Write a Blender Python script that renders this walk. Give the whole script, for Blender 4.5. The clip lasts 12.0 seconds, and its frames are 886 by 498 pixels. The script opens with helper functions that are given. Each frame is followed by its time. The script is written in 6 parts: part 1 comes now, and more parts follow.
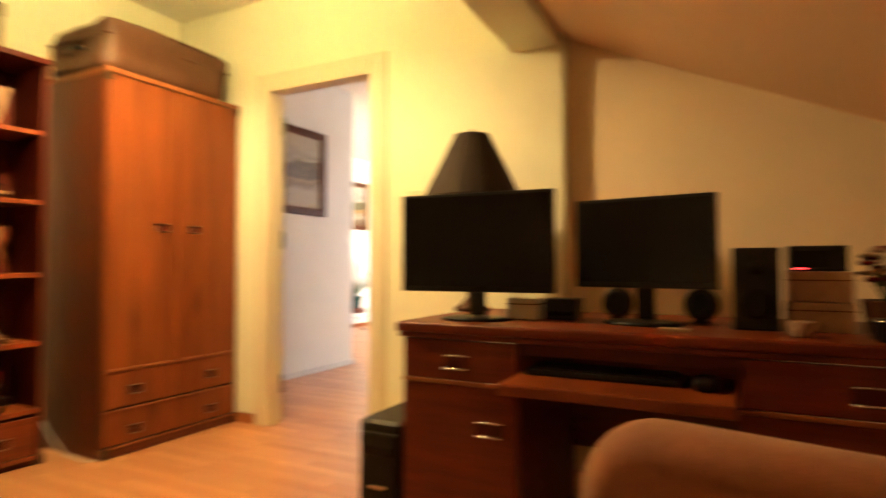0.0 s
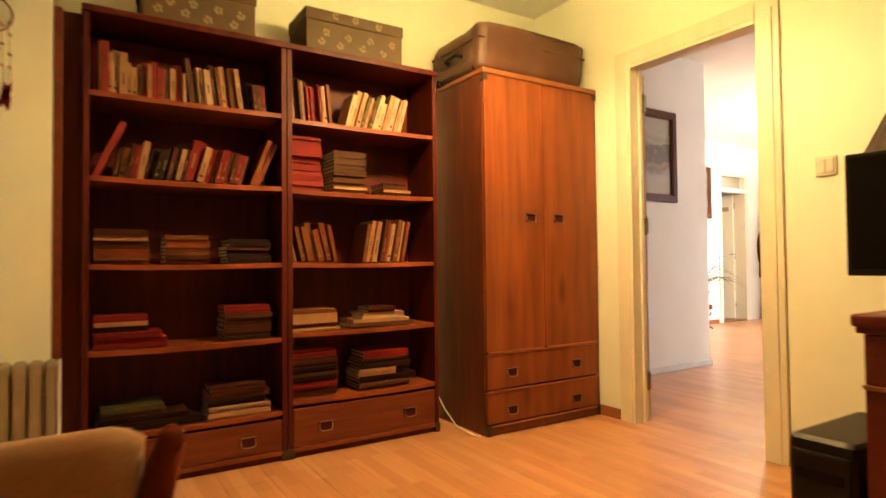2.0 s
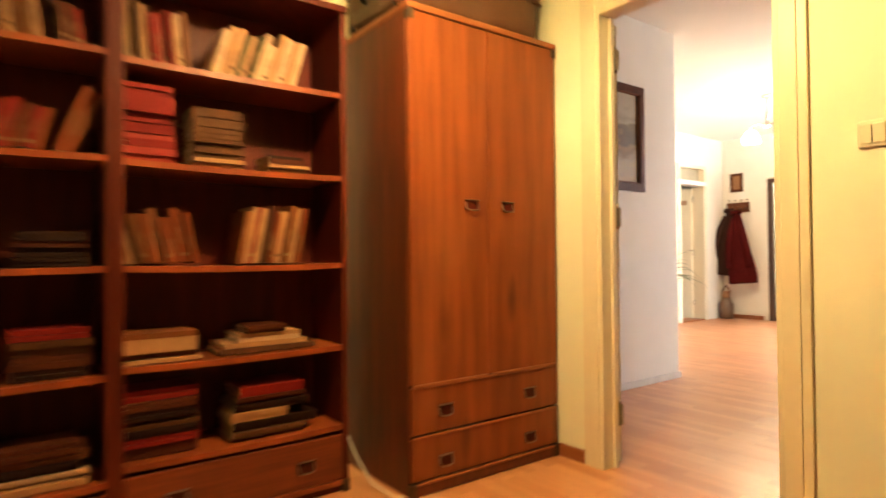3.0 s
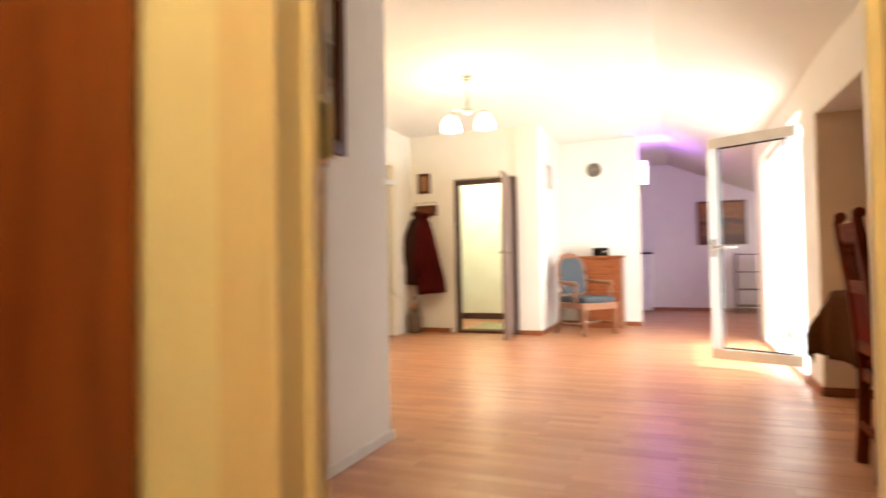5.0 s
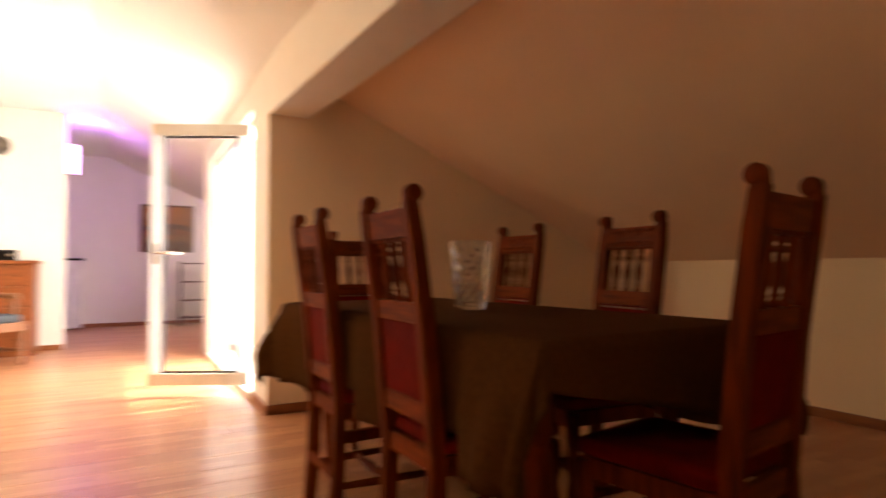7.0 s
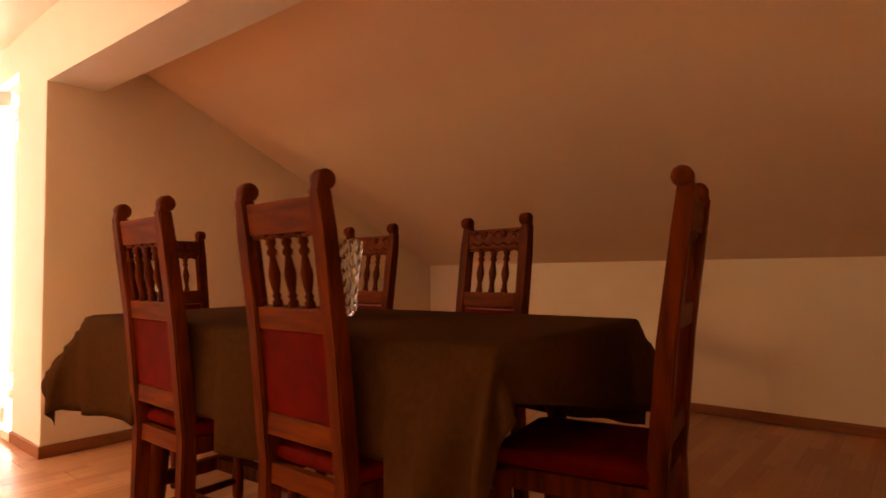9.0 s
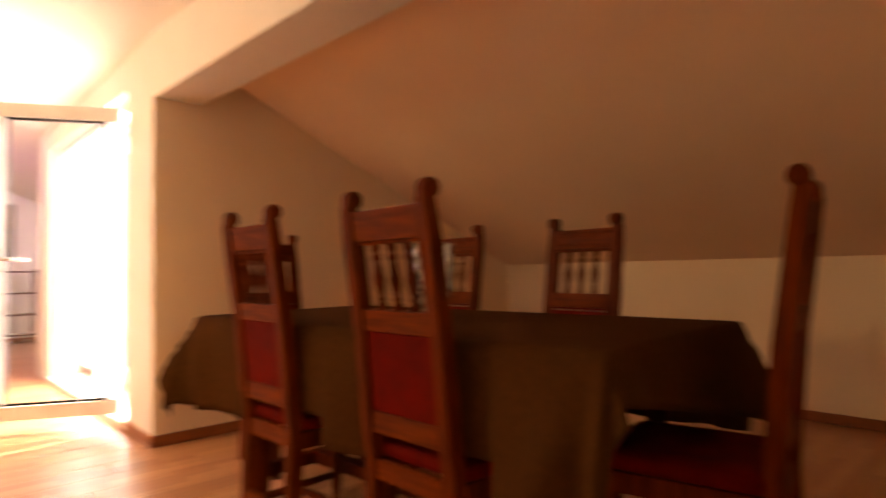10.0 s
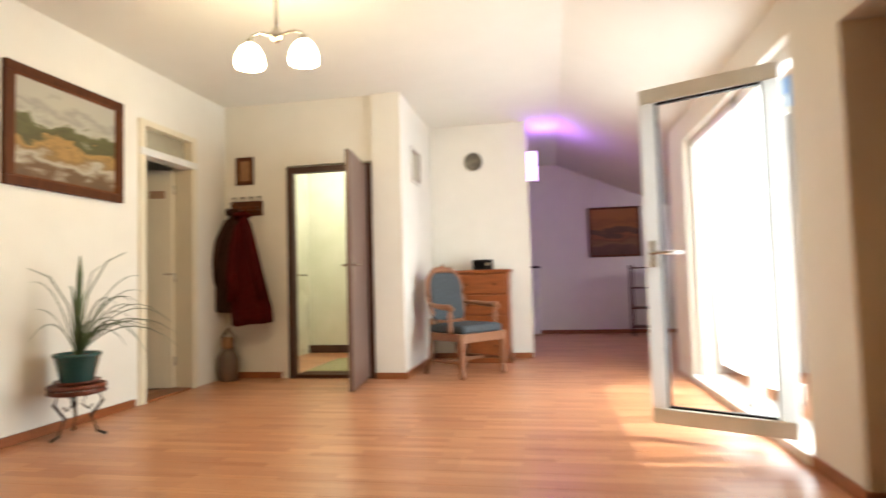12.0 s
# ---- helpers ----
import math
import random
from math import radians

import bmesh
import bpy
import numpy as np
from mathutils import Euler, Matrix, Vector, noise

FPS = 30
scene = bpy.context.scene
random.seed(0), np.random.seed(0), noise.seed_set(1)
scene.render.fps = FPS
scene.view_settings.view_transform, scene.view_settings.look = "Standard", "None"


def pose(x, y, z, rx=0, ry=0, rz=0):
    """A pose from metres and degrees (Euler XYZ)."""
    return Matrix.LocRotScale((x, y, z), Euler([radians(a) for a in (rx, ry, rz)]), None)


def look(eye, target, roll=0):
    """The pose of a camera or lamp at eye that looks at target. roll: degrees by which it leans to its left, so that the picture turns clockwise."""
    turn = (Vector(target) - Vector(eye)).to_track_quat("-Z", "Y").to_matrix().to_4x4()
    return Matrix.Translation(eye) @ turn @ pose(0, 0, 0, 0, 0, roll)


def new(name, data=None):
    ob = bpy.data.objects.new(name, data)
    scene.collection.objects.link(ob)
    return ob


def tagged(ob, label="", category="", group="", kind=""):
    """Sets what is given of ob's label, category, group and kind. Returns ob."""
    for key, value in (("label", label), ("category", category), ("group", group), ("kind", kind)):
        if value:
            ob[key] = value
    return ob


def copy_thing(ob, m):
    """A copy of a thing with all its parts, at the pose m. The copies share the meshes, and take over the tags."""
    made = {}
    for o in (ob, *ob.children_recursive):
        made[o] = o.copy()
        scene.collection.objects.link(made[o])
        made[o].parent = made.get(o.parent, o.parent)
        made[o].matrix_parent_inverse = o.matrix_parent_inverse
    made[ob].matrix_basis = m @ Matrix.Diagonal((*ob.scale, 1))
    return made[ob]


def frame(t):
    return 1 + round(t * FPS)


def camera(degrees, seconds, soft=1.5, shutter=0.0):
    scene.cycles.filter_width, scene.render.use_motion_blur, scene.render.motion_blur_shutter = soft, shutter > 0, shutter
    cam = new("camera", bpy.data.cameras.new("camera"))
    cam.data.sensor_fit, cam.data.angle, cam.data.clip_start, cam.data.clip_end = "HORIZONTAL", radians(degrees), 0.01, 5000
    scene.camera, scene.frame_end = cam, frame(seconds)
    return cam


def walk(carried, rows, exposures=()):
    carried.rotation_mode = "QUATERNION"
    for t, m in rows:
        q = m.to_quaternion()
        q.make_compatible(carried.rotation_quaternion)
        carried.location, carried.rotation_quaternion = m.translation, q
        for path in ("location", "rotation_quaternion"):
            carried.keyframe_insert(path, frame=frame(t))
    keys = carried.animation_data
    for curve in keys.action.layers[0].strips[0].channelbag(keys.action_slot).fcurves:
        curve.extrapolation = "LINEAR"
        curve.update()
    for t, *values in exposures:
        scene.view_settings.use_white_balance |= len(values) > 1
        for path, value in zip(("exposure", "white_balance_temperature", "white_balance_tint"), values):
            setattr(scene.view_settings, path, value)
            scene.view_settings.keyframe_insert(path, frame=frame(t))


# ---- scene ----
cam = camera(74.5, 12.0, shutter=0.9)

PATH = [
    (0, (0.207, 0.631, 0.975), (-0.713, 2.406, 1.034), 0.0),
    (0.5, (0.174, 0.518, 0.969), (-1.117, 2.044, 1.026), 0.1),
    (1, (0.148, 0.474, 0.96), (-1.383, 1.76, 1.024), -0.1),
    (1.5, (0.063, 0.479, 0.948), (-1.581, 1.616, 1.003), -0.3),
    (2, (-0.121, 0.593, 0.93), (-1.813, 1.657, 0.981), -0.6),
    (2.5, (-0.374, 0.849, 0.969), (-2.06, 1.924, 1.005), -0.8),
    (2.7, (-0.503, 0.969, 0.962), (-2.163, 2.083, 0.993), -0.7),
    (4.5, (-1.681, 2.304, 0.962), (-2.74, 4.0, 1.006), -0.9),
    (5, (-1.853, 2.627, 0.923), (-2.602, 4.48, 0.977), -1.0),
    (5.5, (-1.93, 2.948, 0.934), (-2.355, 4.902, 0.987), -0.6),
    (6, (-1.919, 3.143, 0.915), (-1.951, 5.142, 0.979), -0.4),
    (6.5, (-1.834, 3.372, 0.925), (-1.29, 5.296, 0.987), -0.2),
    (7, (-1.783, 3.467, 0.911), (-0.818, 5.217, 0.98), -0.1),
    (7.5, (-1.762, 3.605, 0.898), (-0.481, 5.139, 0.968), -0.1),
    (9.3, (-1.974, 3.82, 0.901), (-0.438, 5.098, 0.985), -0.5),
    (9.5, (-1.992, 3.832, 0.91), (-0.46, 5.114, 0.989), -0.5),
    (10, (-2.007, 3.843, 0.916), (-0.632, 5.293, 0.995), -0.9),
    (10.5, (-2.054, 3.88, 0.917), (-1.149, 5.661, 1.001), -1.4),
    (11, (-2.082, 4.033, 0.892), (-1.638, 5.981, 0.986), -1.4),
    (11.5, (-2.107, 4.352, 0.907), (-2.133, 6.349, 1.009), -1.6),
    (12, (-2.141, 4.691, 0.914), (-2.5, 6.655, 1.019), -1.6),
]
walk(cam, [(t, look(eye, target, roll)) for t, eye, target, roll in PATH],
     exposures=[(0, 1.12, 6300, 7), (2.7, 1.08, 6300, 7), (4.5, 0.52, 6400, 5), (6.0, 0.42, 6600, 7), (7.0, 0.58, 7400, 15), (7.5, 0.64, 8200, 22),
                (9.5, 0.90, 9500, 33), (10.0, 0.8, 8600, 23), (10.5, 0.56, 7250, 12), (11.2, 0.04, 6550, 5), (12.0, -0.28, 6250, 2)])

# ---- sky and sun ----
world = bpy.data.worlds.new("sky")
scene.world = world
world.use_nodes = True
wn = world.node_tree
sky = wn.nodes.new("ShaderNodeTexSky")
sky.sky_type = 'NISHITA'
sky.sun_disc = False
sky.sun_elevation = radians(63)
sky.sun_rotation = radians(80)
wn.links.new(sky.outputs[0], wn.nodes["Background"].inputs[0])
wn.nodes["Background"].inputs[1].default_value = 0.15

SUN_WAY = Vector((-0.44, -0.08, -0.89))
sun_data = bpy.data.lights.new("sun", 'SUN')
sun_data.energy = 4.5
sun_data.angle = radians(0.6)
sun_data.color = (1.0, 0.95, 0.86)
sun = new("sun", sun_data)
sun.matrix_world = look((6, 14, 8), Vector((6, 14, 8)) + SUN_WAY)


def lamp(name, kind, energy, colour, m, size=0.1, size_y=None):
    d = bpy.data.lights.new(name, kind)
    d.energy, d.color = energy, colour
    if kind == 'AREA':
        d.size = size
        if size_y:
            d.shape, d.size_y = 'RECTANGLE', size_y
    else:
        d.shadow_soft_size = size
    ob = new(name, d)
    ob.matrix_world = m
    return ob


# bulbs of the study's ceiling lamp and of the hall's two-armed lamp, the purple wall lamp,
# the daylight in the terrace door, and an added fill lamp in the windowless room behind
lamp("study_bulb", 'POINT', 38, (1.0, 0.645, 0.335), pose(-1.95, 2.15, 2.235), 0.03)
for bx, by in ((-3.85, 7.835), (-3.52, 7.855)):
    lamp("hall_bulb", 'POINT', 15, (1.0, 0.74, 0.40), pose(bx, by, 2.165), 0.03)
lamp("purple_bulb", 'POINT', 19, (0.42, 0.13, 1.0), pose(-2.16, 11.74, 2.50), 0.06)
lamp("terrace_daylight", 'AREA', 112, (0.96, 0.98, 1.0), look((-0.80, 8.85, 1.1), (-2.8, 8.85, 1.0)), 2.1, 1.9)
# added fill with no source of its own, brightens the far room
lamp("far_room_fill", 'AREA', 34, (0.88, 0.86, 1.0), look((0.35, 13.0, 1.75), (-2.0, 12.6, 1.0)), 1.2, 0.6)
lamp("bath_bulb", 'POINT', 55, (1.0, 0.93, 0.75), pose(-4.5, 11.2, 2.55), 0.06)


# ---- materials ----
def material(name, base, rough=0.6, dark=None, scale=8.0, stretch=(1, 1, 1), bump=0.0, bump_scale=60.0,
             metal=0.0, second=None, second_scale=1.2, second_amount=0.25, spec=0.4, sheen=0.0, island=0.0, coords="Object"):
    """Two scales of colour variation, with fine relief."""
    m = bpy.data.materials.new(name)
    m.use_nodes = True
    nt = m.node_tree
    b = nt.nodes["Principled BSDF"]
    co = nt.nodes.new("ShaderNodeTexCoord")
    mp = nt.nodes.new("ShaderNodeMapping")
    mp.inputs["Scale"].default_value = stretch
    nt.links.new(co.outputs[coords], mp.inputs[0])
    n1 = nt.nodes.new("ShaderNodeTexNoise")
    n1.inputs["Scale"].default_value = scale
    n1.inputs["Detail"].default_value = 5
    nt.links.new(mp.outputs[0], n1.inputs[0])
    ramp = nt.nodes.new("ShaderNodeValToRGB")
    d = dark or tuple(c * 0.86 for c in base)
    ramp.color_ramp.elements[0].position, ramp.color_ramp.elements[1].position = 0.32, 0.68
    ramp.color_ramp.elements[0].color, ramp.color_ramp.elements[1].color = (*d, 1), (*base, 1)
    nt.links.new(n1.outputs[0], ramp.inputs[0])
    out = ramp.outputs[0]
    n2 = nt.nodes.new("ShaderNodeTexNoise")
    n2.inputs["Scale"].default_value = second_scale
    n2.inputs["Detail"].default_value = 3
    nt.links.new(co.outputs[coords], n2.inputs[0])
    mix = nt.nodes.new("ShaderNodeMixRGB")
    mix.inputs[2].default_value = (*(second or tuple(c * 0.8 for c in base)), 1)
    sc = nt.nodes.new("ShaderNodeMath")
    sc.operation = 'MULTIPLY'
    sc.inputs[1].default_value = second_amount
    nt.links.new(n2.outputs[0], sc.inputs[0])
    nt.links.new(sc.outputs[0], mix.inputs[0])
    nt.links.new(out, mix.inputs[1])
    out = mix.outputs[0]
    if island:
        info = nt.nodes.new("ShaderNodeObjectInfo")
        hsv = nt.nodes.new("ShaderNodeHueSaturation")
        mr = nt.nodes.new("ShaderNodeMapRange")
        mr.inputs[3].default_value, mr.inputs[4].default_value = 1 - island, 1 + island
        nt.links.new(info.outputs["Random"], mr.inputs[0])
        nt.links.new(mr.outputs[0], hsv.inputs["Value"])
        nt.links.new(out, hsv.inputs["Color"])
        out = hsv.outputs[0]
    nt.links.new(out, b.inputs["Base Color"])
    rr = nt.nodes.new("ShaderNodeMapRange")
    rr.inputs[3].default_value, rr.inputs[4].default_value = max(0.02, rough - 0.08), min(1, rough + 0.08)
    nt.links.new(n2.outputs[0], rr.inputs[0])
    nt.links.new(rr.outputs[0], b.inputs["Roughness"])
    b.inputs["Metallic"].default_value = metal
    b.inputs["Specular IOR Level"].default_value = spec
    if sheen:
        b.inputs["Sheen Weight"].default_value = sheen
    if bump:
        n3 = nt.nodes.new("ShaderNodeTexNoise")
        n3.inputs["Scale"].default_value = bump_scale
        nt.links.new(mp.outputs[0], n3.inputs[0])
        bp = nt.nodes.new("ShaderNodeBump")
        bp.inputs["Strength"].default_value = bump
        bp.inputs["Distance"].default_value = 0.004
        nt.links.new(n3.outputs[0], bp.inputs["Height"])
        nt.links.new(bp.outputs[0], b.inputs["Normal"])
    return m


def glow(name, colour, strength):
    m = bpy.data.materials.new(name)
    m.use_nodes = True
    b = m.node_tree.nodes["Principled BSDF"]
    b.inputs["Base Color"].default_value = (*colour, 1)
    b.inputs["Emission Color"].default_value = (*colour, 1)
    b.inputs["Emission Strength"].default_value = strength
    return m


def clear_glass(name, tint=(1, 1, 1), rough=0.0):
    m = bpy.data.materials.new(name)
    m.use_nodes = True
    b = m.node_tree.nodes["Principled BSDF"]
    b.inputs["Base Color"].default_value = (*tint, 1)
    b.inputs["Transmission Weight"].default_value = 1.0
    b.inputs["Roughness"].default_value = rough
    b.inputs["IOR"].default_value = 1.45
    return m


WALL = material("wall_paint", (0.80, 0.76, 0.68), 0.85, (0.77, 0.73, 0.65), 5, bump=0.15, bump_scale=140, second=(0.74, 0.69, 0.61), second_amount=0.35, second_scale=0.9)
WALL_STUDY = material("study_wall_paint", (0.81, 0.795, 0.63), 0.85, (0.78, 0.765, 0.60), 5, bump=0.15, bump_scale=140, second=(0.75, 0.69, 0.53), second_amount=0.3)
CEIL = material("ceiling_paint", (0.80, 0.77, 0.70), 0.9, (0.78, 0.75, 0.68), 4, bump=0.1, bump_scale=120, second=(0.75, 0.72, 0.65), second_amount=0.3)
SLOPE = material("slope_paint", (0.90, 0.655, 0.46), 0.9, (0.87, 0.625, 0.43), 3, bump=0.1, bump_scale=100, second=(0.84, 0.59, 0.40), second_amount=0.3)
WALL_DIN = material("dining_wall_paint", (0.90, 0.72, 0.52), 0.88, (0.87, 0.69, 0.49), 4, bump=0.12, bump_scale=120, second=(0.80, 0.62, 0.44), second_amount=0.3)

def laminate(name):
    """Three-strip beech laminate: staggered strips inside each plank, grain along x."""
    m = bpy.data.materials.new(name)
    m.use_nodes = True
    nt = m.node_tree
    b = nt.nodes["Principled BSDF"]
    geo = nt.nodes.new("ShaderNodeNewGeometry")
    br = nt.nodes.new("ShaderNodeTexBrick")
    br.offset, br.squash = 0.37, 1.0
    br.inputs["Scale"].default_value = 1.0
    br.inputs["Brick Width"].default_value = 0.43
    br.inputs["Row Height"].default_value = 0.0643
    br.inputs["Mortar Size"].default_value = 0.0006
    br.inputs["Color1"].default_value = (0.46, 0.195, 0.092, 1)
    br.inputs["Color2"].default_value = (0.60, 0.295, 0.150, 1)
    br.inputs["Mortar"].default_value = (0.30, 0.14, 0.065, 1)
    nt.links.new(geo.outputs["Position"], br.inputs["Vector"])
    mp = nt.nodes.new("ShaderNodeMapping")
    mp.inputs["Scale"].default_value = (1.2, 22, 1)
    nt.links.new(geo.outputs["Position"], mp.inputs[0])
    n = nt.nodes.new("ShaderNodeTexNoise")
    n.inputs["Scale"].default_value = 4
    n.inputs["Detail"].default_value = 6
    nt.links.new(mp.outputs[0], n.inputs[0])
    mix = nt.nodes.new("ShaderNodeMixRGB")
    mix.blend_type = 'MULTIPLY'
    mix.inputs[0].default_value = 0.34
    ramp = nt.nodes.new("ShaderNodeValToRGB")
    ramp.color_ramp.elements[0].position, ramp.color_ramp.elements[1].position = 0.3, 0.7
    ramp.color_ramp.elements[0].color, ramp.color_ramp.elements[1].color = (0.62, 0.55, 0.5, 1), (1, 1, 1, 1)
    nt.links.new(n.outputs[0], ramp.inputs[0])
    nt.links.new(br.outputs["Color"], mix.inputs[1])
    nt.links.new(ramp.outputs[0], mix.inputs[2])
    info = nt.nodes.new("ShaderNodeObjectInfo")
    hsv = nt.nodes.new("ShaderNodeHueSaturation")
    mr = nt.nodes.new("ShaderNodeMapRange")
    mr.inputs[3].default_value, mr.inputs[4].default_value = 0.93, 1.07
    nt.links.new(info.outputs["Random"], mr.inputs[0])
    nt.links.new(mr.outputs[0], hsv.inputs["Value"])
    nt.links.new(mix.outputs[0], hsv.inputs["Color"])
    nt.links.new(hsv.outputs[0], b.inputs["Base Color"])
    n2 = nt.nodes.new("ShaderNodeTexNoise")
    n2.inputs["Scale"].default_value = 2.5
    nt.links.new(geo.outputs["Position"], n2.inputs[0])
    rr = nt.nodes.new("ShaderNodeMapRange")
    rr.inputs[3].default_value, rr.inputs[4].default_value = 0.27, 0.38
    nt.links.new(n2.outputs[0], rr.inputs[0])
    nt.links.new(rr.outputs[0], b.inputs["Roughness"])
    return m


LAMINATE = laminate("laminate")
PLY = material("underlay", (0.20, 0.11, 0.06), 0.7)
PINE = material("honey_pine", (0.275, 0.074, 0.017), 0.40, (0.155, 0.035, 0.0075), 2.6, (6.0, 6.0, 0.55), bump=0.06, bump_scale=30, spec=0.3, second=(0.11, 0.022, 0.005), second_scale=3.0, second_amount=0.55)


def add_knots(m):
    """Scattered dark knots, long along the grain."""
    nt = m.node_tree
    b = nt.nodes["Principled BSDF"]
    old = b.inputs["Base Color"].links[0].from_socket
    co = nt.nodes.new("ShaderNodeTexCoord")
    mp = nt.nodes.new("ShaderNodeMapping")
    mp.inputs["Scale"].default_value = (1.0, 1.0, 0.38)
    wob = nt.nodes.new("ShaderNodeTexNoise")
    wob.inputs["Scale"].default_value = 3
    add = nt.nodes.new("ShaderNodeMixRGB")
    add.blend_type, add.inputs[0].default_value = 'ADD', 0.12
    v = nt.nodes.new("ShaderNodeTexVoronoi")
    v.inputs["Scale"].default_value = 4.2
    ramp = nt.nodes.new("ShaderNodeValToRGB")
    el = ramp.color_ramp.elements
    el[0].position, el[0].color = 0.03, (0.8, 0.8, 0.8, 1)
    el[1].position, el[1].color = 0.20, (0, 0, 0, 1)
    mix = nt.nodes.new("ShaderNodeMixRGB")
    mix.inputs[2].default_value = (0.050, 0.011, 0.003, 1)
    nt.links.new(co.outputs["Object"], mp.inputs[0])
    nt.links.new(mp.outputs[0], wob.inputs[0])
    nt.links.new(mp.outputs[0], add.inputs[1])
    nt.links.new(wob.outputs["Color"], add.inputs[2])
    nt.links.new(add.outputs[0], v.inputs["Vector"])
    nt.links.new(v.outputs["Distance"], ramp.inputs[0])
    nt.links.new(ramp.outputs[0], mix.inputs[0])
    nt.links.new(old, mix.inputs[1])
    nt.links.new(mix.outputs[0], b.inputs["Base Color"])


add_knots(PINE)
# darker than the honey pine; also on the wardrobe's sides, back and plinth
PINE_DK = material("dark_pine", (0.145, 0.027, 0.006), 0.45, (0.065, 0.014, 0.004), 5, (4.0, 4.0, 0.5), bump=0.05, bump_scale=30, second=(0.08, 0.017, 0.005), second_scale=2.0, second_amount=0.5)
# darker pine for the bookcases, the shade between shelves put into the colour
CASE_SHADED = material("shaded_bookcase_pine", (0.098, 0.009, 0.002), 0.5, (0.050, 0.0045, 0.001), 5, (4.0, 4.0, 0.5), bump=0.05, bump_scale=30, spec=0.2, second=(0.055, 0.006, 0.0015), second_scale=2.0, second_amount=0.5)
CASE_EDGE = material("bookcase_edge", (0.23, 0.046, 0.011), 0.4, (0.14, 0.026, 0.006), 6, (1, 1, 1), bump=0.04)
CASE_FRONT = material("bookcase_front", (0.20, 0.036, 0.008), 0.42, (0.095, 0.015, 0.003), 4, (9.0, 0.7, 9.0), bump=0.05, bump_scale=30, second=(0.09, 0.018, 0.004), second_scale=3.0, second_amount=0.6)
BROWN_FRAME = material("dark_brown_foil", (0.075, 0.030, 0.018), 0.4, (0.05, 0.020, 0.012), 5, (6, 6, 0.5), second=(0.05, 0.02, 0.012), second_amount=0.4)
FROSTED = material("frosted_pane", (0.42, 0.37, 0.27), 0.3, (0.36, 0.31, 0.22), 9)
PINE_TOP = material("pine_edge", (0.30, 0.095, 0.030), 0.4, (0.21, 0.062, 0.018), 6, (1, 1, 1), bump=0.04)
DESKWOOD = material("desk_veneer", (0.165, 0.021, 0.005), 0.42, (0.08, 0.009, 0.0025), 6, (0.6, 5.0, 5.0), bump=0.04, bump_scale=30, spec=0.25, second=(0.13, 0.025, 0.008), second_amount=0.5)
OAK = material("carved_oak", (0.20, 0.031, 0.0025), 0.5, (0.060, 0.009, 0.0016), 8, (5.0, 5.0, 0.7), bump=0.12, bump_scale=40, second=(0.07, 0.013, 0.003), second_scale=5, second_amount=0.6, spec=0.05)
OAK_RAIL = material("carved_oak_rail", (0.215, 0.038, 0.004), 0.48, (0.085, 0.013, 0.0022), 8, (0.8, 5.0, 6.0), bump=0.1, bump_scale=40, second=(0.09, 0.017, 0.003), second_scale=5, second_amount=0.5, spec=0.06)
RED_LEATHER = material("red_leather", (0.16, 0.004, 0.0012), 0.65, (0.085, 0.0025, 0.001), 14, bump=0.25, bump_scale=160, second=(0.10, 0.003, 0.001), second_amount=0.4, spec=0.04)
CLOTH = material("tablecloth_fabric", (0.072, 0.027, 0.008), 0.95, (0.052, 0.019, 0.006), 60, bump=0.3, bump_scale=400, second=(0.062, 0.025, 0.008), second_amount=0.5, spec=0.02)
TRIM = material("cream_trim_paint", (0.76, 0.68, 0.52), 0.40, (0.72, 0.64, 0.48), 6, (3, 3, 0.5), bump=0.06, bump_scale=30, second=(0.68, 0.58, 0.42), second_amount=0.35)
SKIRT = material("skirting_wood", (0.32, 0.105, 0.035), 0.4, (0.22, 0.066, 0.022), 6, (1, 1, 6), second=(0.26, 0.10, 0.035), second_amount=0.4)
SKIRT_W = material("white_skirting", (0.74, 0.70, 0.64), 0.45, second=(0.5, 0.44, 0.38), second_amount=0.3)
BROWN_DOOR = material("brown_door_foil", (0.16, 0.095, 0.075), 0.35, (0.12, 0.07, 0.055), 5, (6, 6, 0.5), second=(0.12, 0.07, 0.055), second_amount=0.4)
DARK_WOOD = material("dark_frame_wood", (0.12, 0.040, 0.015), 0.4, (0.07, 0.026, 0.013), 7, (5, 5, 0.6), second=(0.05, 0.018, 0.008), second_amount=0.4, spec=0.12)
BLACK = material("black_plastic", (0.010, 0.007, 0.006), 0.4, (0.008, 0.005, 0.005), 30, bump=0.05, bump_scale=300, spec=0.18)
SCREEN = material("dark_screen", (0.006, 0.004, 0.004), 0.22, second_amount=0.1, spec=0.12)
CHROME = material("worn_chrome", (0.60, 0.57, 0.52), 0.25, metal=1.0, second=(0.4, 0.37, 0.33), second_amount=0.4)
BRONZE = material("worn_bronze", (0.30, 0.21, 0.15), 0.4, metal=0.9, second=(0.16, 0.10, 0.07), second_amount=0.5)
IRON = material("dark_iron", (0.10, 0.07, 0.05), 0.4, metal=0.9, bump=0.1)
PVC = material("white_pvc", (0.80, 0.78, 0.74), 0.35, second=(0.74, 0.70, 0.64), second_amount=0.3)
SUITCASE = material("suitcase_leather", (0.13, 0.050, 0.026), 0.48, (0.095, 0.034, 0.017), 7, bump=0.3, bump_scale=120, second=(0.085, 0.034, 0.018), second_amount=0.5)
